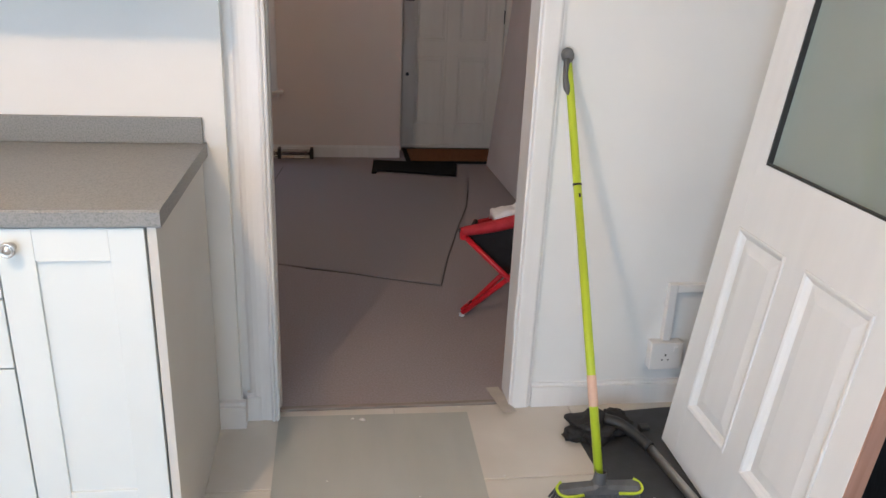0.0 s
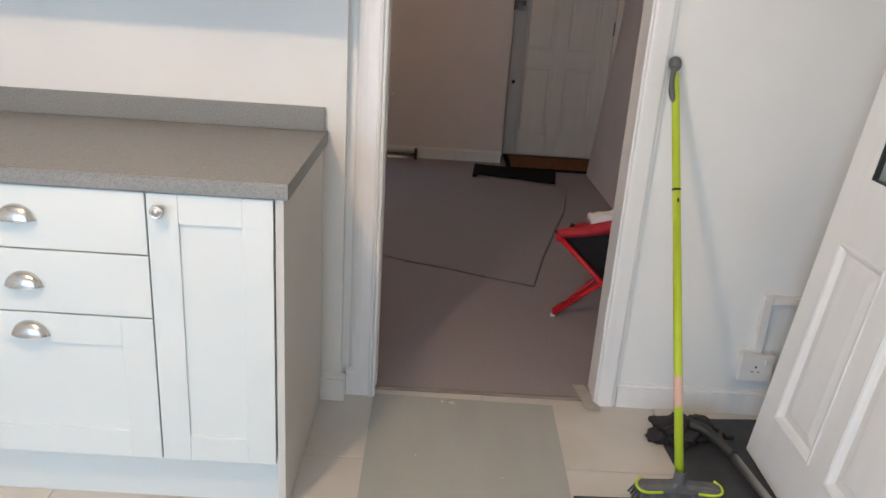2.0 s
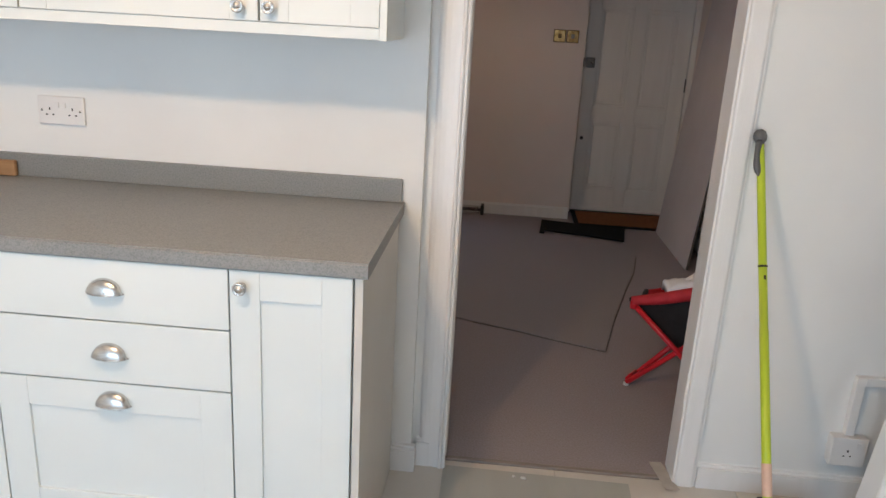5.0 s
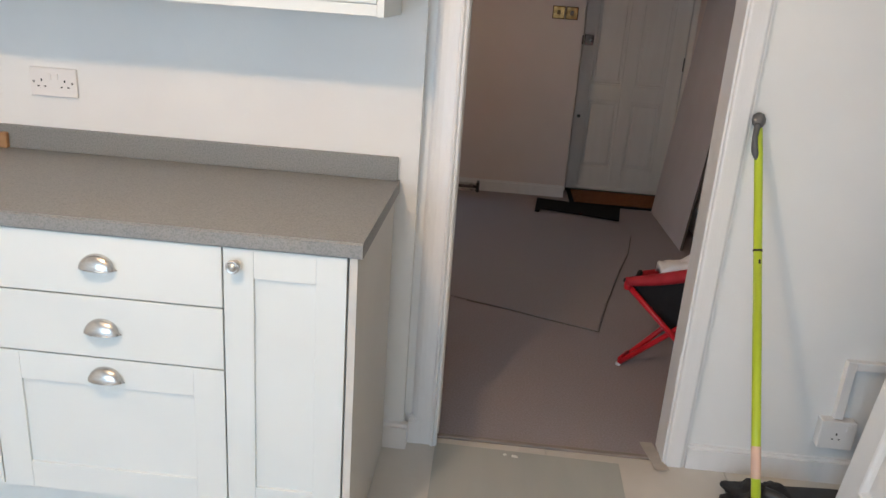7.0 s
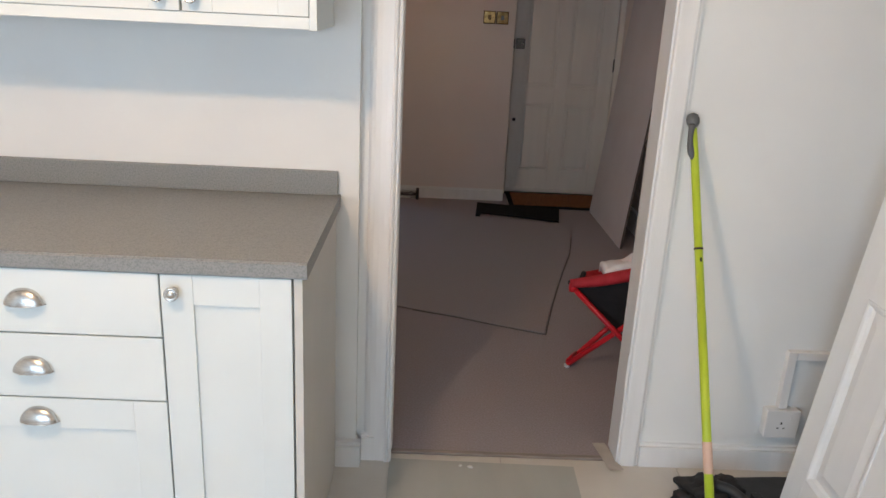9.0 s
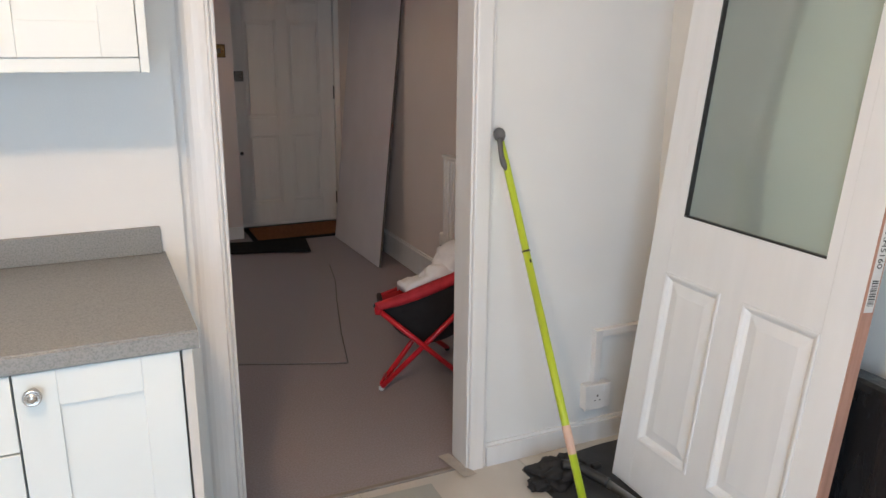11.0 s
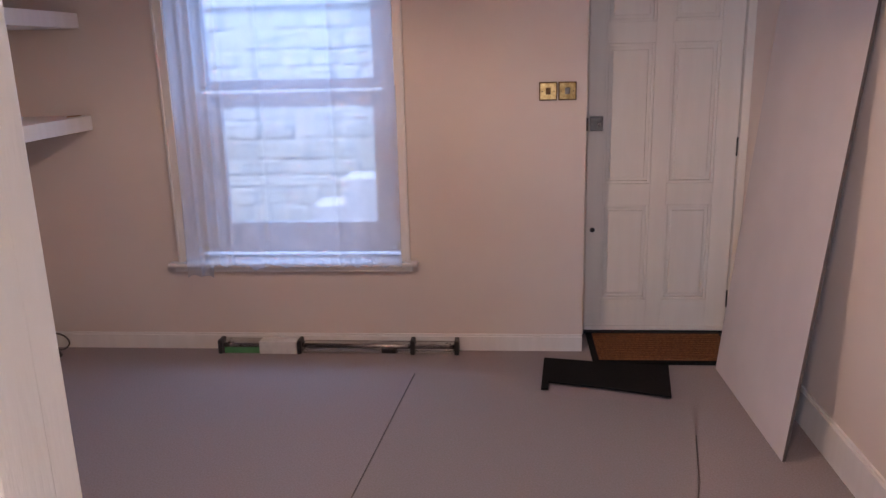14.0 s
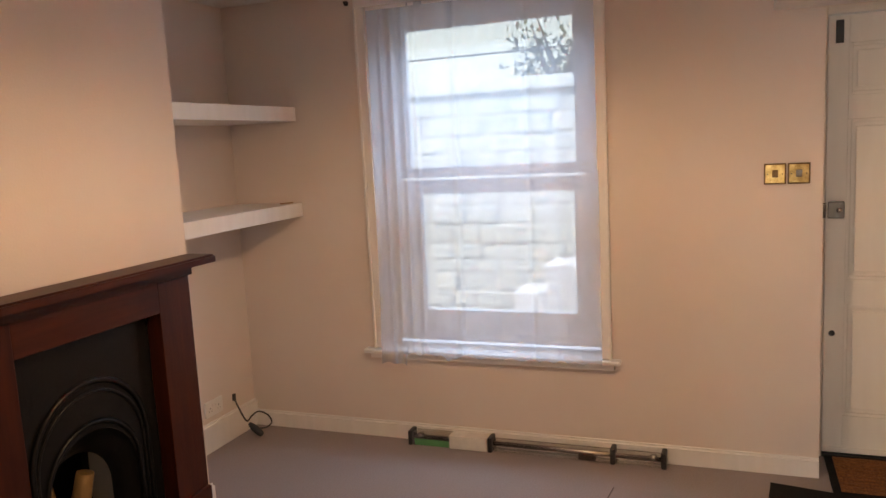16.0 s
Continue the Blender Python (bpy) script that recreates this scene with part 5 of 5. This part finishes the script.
# ---- living-room floor ----
offcut = thing("carpet_offcut", "grey-beige carpet offcut lying on the carpet", "carpet offcut", (0.3, 4.5, 0))
part("carpet_sheet", slab([(-0.375, 3.75), (-0.02, 3.609), (0.20, 3.535), (0.35, 3.470), (0.612, 3.372), (0.70, 3.75), (0.83, 4.25), (0.93, 4.60), (1.0, 4.96), (1.06, 5.26), (0.5, 5.29), (0.2, 5.52), (-0.243, 5.56), (-0.346, 4.42)], 0.0, 0.0075, bevel=0.002),
     M_CARPET2, offcut)
for pts in ([(-0.02, 3.604), (0.20, 3.530), (0.35, 3.465), (0.612, 3.366)], [(0.616, 3.366), (0.704, 3.75), (0.834, 4.25), (0.934, 4.60), (1.003, 4.96)], [(-0.385, 3.85), (-0.351, 4.42), (-0.249, 5.56)]):
    part("cut_edge", tube([(x, y, 0.003) for x, y in pts], 0.0024, 6), M_EDGE, offcut, "dark cut edge of the backing")
whole("black_mat", slab([(0.410, 5.760), (0.378, 5.376), (0.412, 5.376), (0.420, 5.455), (0.70, 5.39), (0.972, 5.305), (1.03, 5.675), (0.72, 5.705)], 0.008, 0.015, bevel=0.002), M_RUBBER, "torn black rubber-backed mat offcut on the carpet", "mat")
coir = thing("doormat", "brown ribbed coir doormat with a black border", "doormat", (1.03, 5.91, 0.0))
part("border", boxes(((0.658, 5.704, 0.0005), (1.400, 6.135, 0.012)), bevel=0.002), M_RUBBER, coir)
for k in range(12):
    y = 5.738 + k * 0.0315
    part("rib", boxes(((0.690, y, 0.0095), (1.385, y + 0.0165, 0.023)), bevel=0.004), M_COIR, coir)

pk = thing("curtain_pole_pack", "boxed curtain pole kit lying along the skirting", "curtain pole", (-0.7, 5.84, 0.0), "packs on the floor")
part("sleeve", boxes(((-1.345, 5.806, 0.002), (-0.905, 5.876, 0.070)), bevel=0.004), M_CLEAR, pk).visible_shadow = False
part("label_card", boxes(((-1.13, 5.8045, 0.001), (-0.925, 5.878, 0.0715)), bevel=0.003), M_PAPER, pk, "white card sleeve")
part("green_band", boxes(((-1.325, 5.8052, 0.006), (-1.131, 5.8058, 0.040))), M_GREENLABEL, pk)
part("pole", tube([(-1.34, 5.84, 0.036), (-0.91, 5.84, 0.036)], 0.014, 12), M_STEEL, pk)
for x0 in (-1.362, -0.9205):
    part("end_cap", boxes(((x0, 5.802, 0.0005), (x0 + 0.022, 5.880, 0.078)), bevel=0.005), M_BLACK, pk)
part("finial", lathe([(0, -0.022), (0.016, -0.015), (0.022, 0), (0.016, 0.015), (0, 0.022)], 16, Matrix.Translation((-1.30, 5.84, 0.044))), M_STEEL, pk)
pk2 = thing("curtain_pole", "metal curtain pole in clear wrapping on the carpet", "curtain pole", (-0.46, 5.84, 0.0), "packs on the floor")
part("pole", tube([(-0.895, 5.84, 0.040), (-0.06, 5.84, 0.036)], 0.0125, 12), M_STEEL, pk2)
part("wrapping", boxes(((-0.896, 5.812, 0.004), (-0.062, 5.872, 0.062)), bevel=0.01), M_CLEAR, pk2).visible_shadow = False
part("rings", boxes(((-0.46, 5.820, 0.002), (-0.38, 5.868, 0.030)), bevel=0.006), M_DARKMETAL, pk2)
for x0 in (-0.302, -0.064):
    part("end_cap", boxes(((x0, 5.804, 0.0005), (x0 + 0.024, 5.879, 0.080)), bevel=0.005), M_BLACK, pk2)
part("finial", lathe([(0, -0.02), (0.015, -0.014), (0.021, 0), (0.015, 0.014), (0, 0.02)], 16, Matrix.Translation((-0.10, 5.84, 0.042))), M_STEEL, pk2)

# ---- outside ----
structure("ground", boxes(((-200, -200, -0.30), (200, 200, -0.14))), M_PAVING, "grey concrete paving around the house", "ground")
sw_ = thing("garden_wall", "whitewashed rubble stone retaining wall", "garden wall", (-1.2, 8.0, -0.14), kind="structure")
part("core", boxes(((-7.0, 8.02, -0.139), (6.0, 8.4, 1.94))), M_MORTAR, sw_)
part("coping", boxes(((-7.0, 7.96, 1.9405), (6.0, 8.44, 2.045)), bevel=0.02), M_STONE, sw_)
structure("raised_bank", boxes(((-40, 8.4005, -0.139), (40, 60, 1.90))), M_PAVING, "earth bank behind the retaining wall", "bank")
steps = thing("garden_steps", "white painted concrete steps against the wall", "steps", (-0.9, 7.65, -0.14))
for x0, x1, z1 in ((-1.262, -1.021, 0.47), (-1.0205, -0.60, 0.675)):
    part("step", boxes(((x0, 7.60, -0.139), (x1, 7.955, z1)), bevel=0.012), M_STEP, steps)
fence = thing("wire_fence", "single sagging dark wire above the stone wall", "fence", (-1.2, 8.3, 2.0))
part("wire", tube(smooth_curve([(-6, 8.3, 2.30), (-3, 8.3, 2.27), (0, 8.3, 2.28), (5, 8.3, 2.33)], 6), 0.007, 6), M_DARKMETAL, fence)
for x in (-6, 5):
    part("post", tube([(x, 8.3, 2.0), (x, 8.3, 2.45)], 0.018, 8), M_BARK, fence)


def bush(x, y, z0, h, w, seed, count=900):
    """A bush: thin stems and a ragged crown of small leaves."""
    r = random.Random(seed)
    b = thing("bush", "ragged evergreen bush above the stone wall", "bush", (x, y, z0), "bushes")
    st = bmesh.new()
    for k in range(9):
        a, l = r.uniform(0, 6.28), r.uniform(0.5, 1.0)
        tip = Vector((x + math.cos(a) * w * 0.6 * l, y + math.sin(a) * w * 0.4 * l, z0 + h * l))
        tube(smooth_curve([(x, y, z0), Vector((x, y, z0)).lerp(tip, 0.5) + Vector((r.uniform(-.06, .06), 0, 0.05)), tip], 4), [0.02, 0.02, 0.018, 0.016, 0.014, 0.012, 0.01, 0.008, 0.005], 5, st)
    part("stems", st, M_BARK, b)
    verts, faces = [], []
    for k in range(count):
        a, e, q = r.uniform(0, 6.28), r.uniform(0, 1), r.uniform(0.35, 1.0)
        c = Vector((x + math.cos(a) * w * q * math.sqrt(1 - e * e * 0.7), y + math.sin(a) * w * 0.6 * q, z0 + 0.15 + h * e * q * r.uniform(0.6, 1.05)))
        m = Euler((r.uniform(0, 6), r.uniform(0, 6), r.uniform(0, 6))).to_matrix()
        s = r.uniform(0.018, 0.04)
        base = len(verts)
        verts += [c + m @ Vector(p) * s for p in ((-1, 0, 0), (0, -0.5, 0.15), (1, 0, 0), (0, 0.5, 0.15))]
        faces.append((base, base + 1, base + 2, base + 3))
    me = bpy.data.meshes.new("leaves")
    me.from_pydata(verts, [], faces)
    me.materials.append(M_LEAF)
    lv = new("leaves", me)
    lv.parent = b
    lv.location = -Vector((x, y, z0))
    return b


bush(-1.15, 9.0, 1.9, 0.80, 0.60, 2, 700)
bush(-0.45, 9.4, 1.9, 1.0, 0.65, 3, 650)
bush(-4.4, 9.4, 1.9, 0.45, 0.6, 4, 600)

# ---- pieces: kitchen tiles ----
kf = bpy.data.objects["floor_kitchen"]
xs = [KL] + [-0.88 + 0.6 * k for k in range(-2, 4)] + [XR]
ys = [KB] + [1.93 - 0.6 * k for k in range(6, -1, -1)] + [2.336]
shared = {}
for x0, x1 in zip(xs, xs[1:]):
    for y0, y1 in zip(ys, ys[1:]):
        w, d = round(x1 - x0 - 0.004, 4), round(y1 - y0 - 0.004, 4)
        if (w, d) not in shared:
            bm = boxes(((0, 0, -0.006), (w, d, 0.0)))
            bmesh.ops.bevel(bm, geom=[e for e in bm.edges if all(v.co.z > -0.001 for v in e.verts)], offset=0.0015, segments=1, affect="EDGES")
            me = bpy.data.meshes.new("tile")
            bm.to_mesh(me)
            bm.free()
            me.materials.append(M_TILE)
            shared[(w, d)] = me
        t_ = new("tile", shared[(w, d)])
        t_.parent = kf
        t_.location = (x0 + 0.002, y0 + 0.002, -0.0002)

# ---- pieces: stones of the garden wall ----
rng = random.Random(21)
stone_meshes = []
for k in range(10):
    b = boxes(((-0.5, -0.5, -0.5), (0.5, 0.5, 0.5)))
    bmesh.ops.bevel(b, geom=b.edges[:], offset=0.12, segments=1, affect="EDGES")
    for v in b.verts:
        v.co += 0.10 * Vector((noise.noise(v.co * 2 + Vector((k * 7, 0, 0))), noise.noise(v.co * 2 + Vector((0, k * 7, 0))), noise.noise(v.co * 2 + Vector((0, 0, k * 7)))))
    me = bpy.data.meshes.new("stone")
    b.to_mesh(me)
    b.free()
    me.materials.append(M_STONE)
    stone_meshes.append(me)
z = -0.12
while z < 1.90:
    hgt = rng.uniform(0.10, 0.17)
    hgt = min(hgt, 1.935 - z)
    x = -3.4 + rng.uniform(0, 0.2)
    while x < 0.6:
        w = rng.uniform(0.16, 0.42)
        ob = new("stone", rng.choice(stone_meshes))
        ob.parent = sw_
        ob.matrix_parent_inverse = Matrix.Translation((1.2, -8.0, 0.14))
        ob.location = (x + w / 2, 8.052 + rng.uniform(-0.008, 0.010), z + hgt / 2)
        ob.scale = (w - 0.012, 0.09, hgt - 0.012)
        x += w
    z += hgt
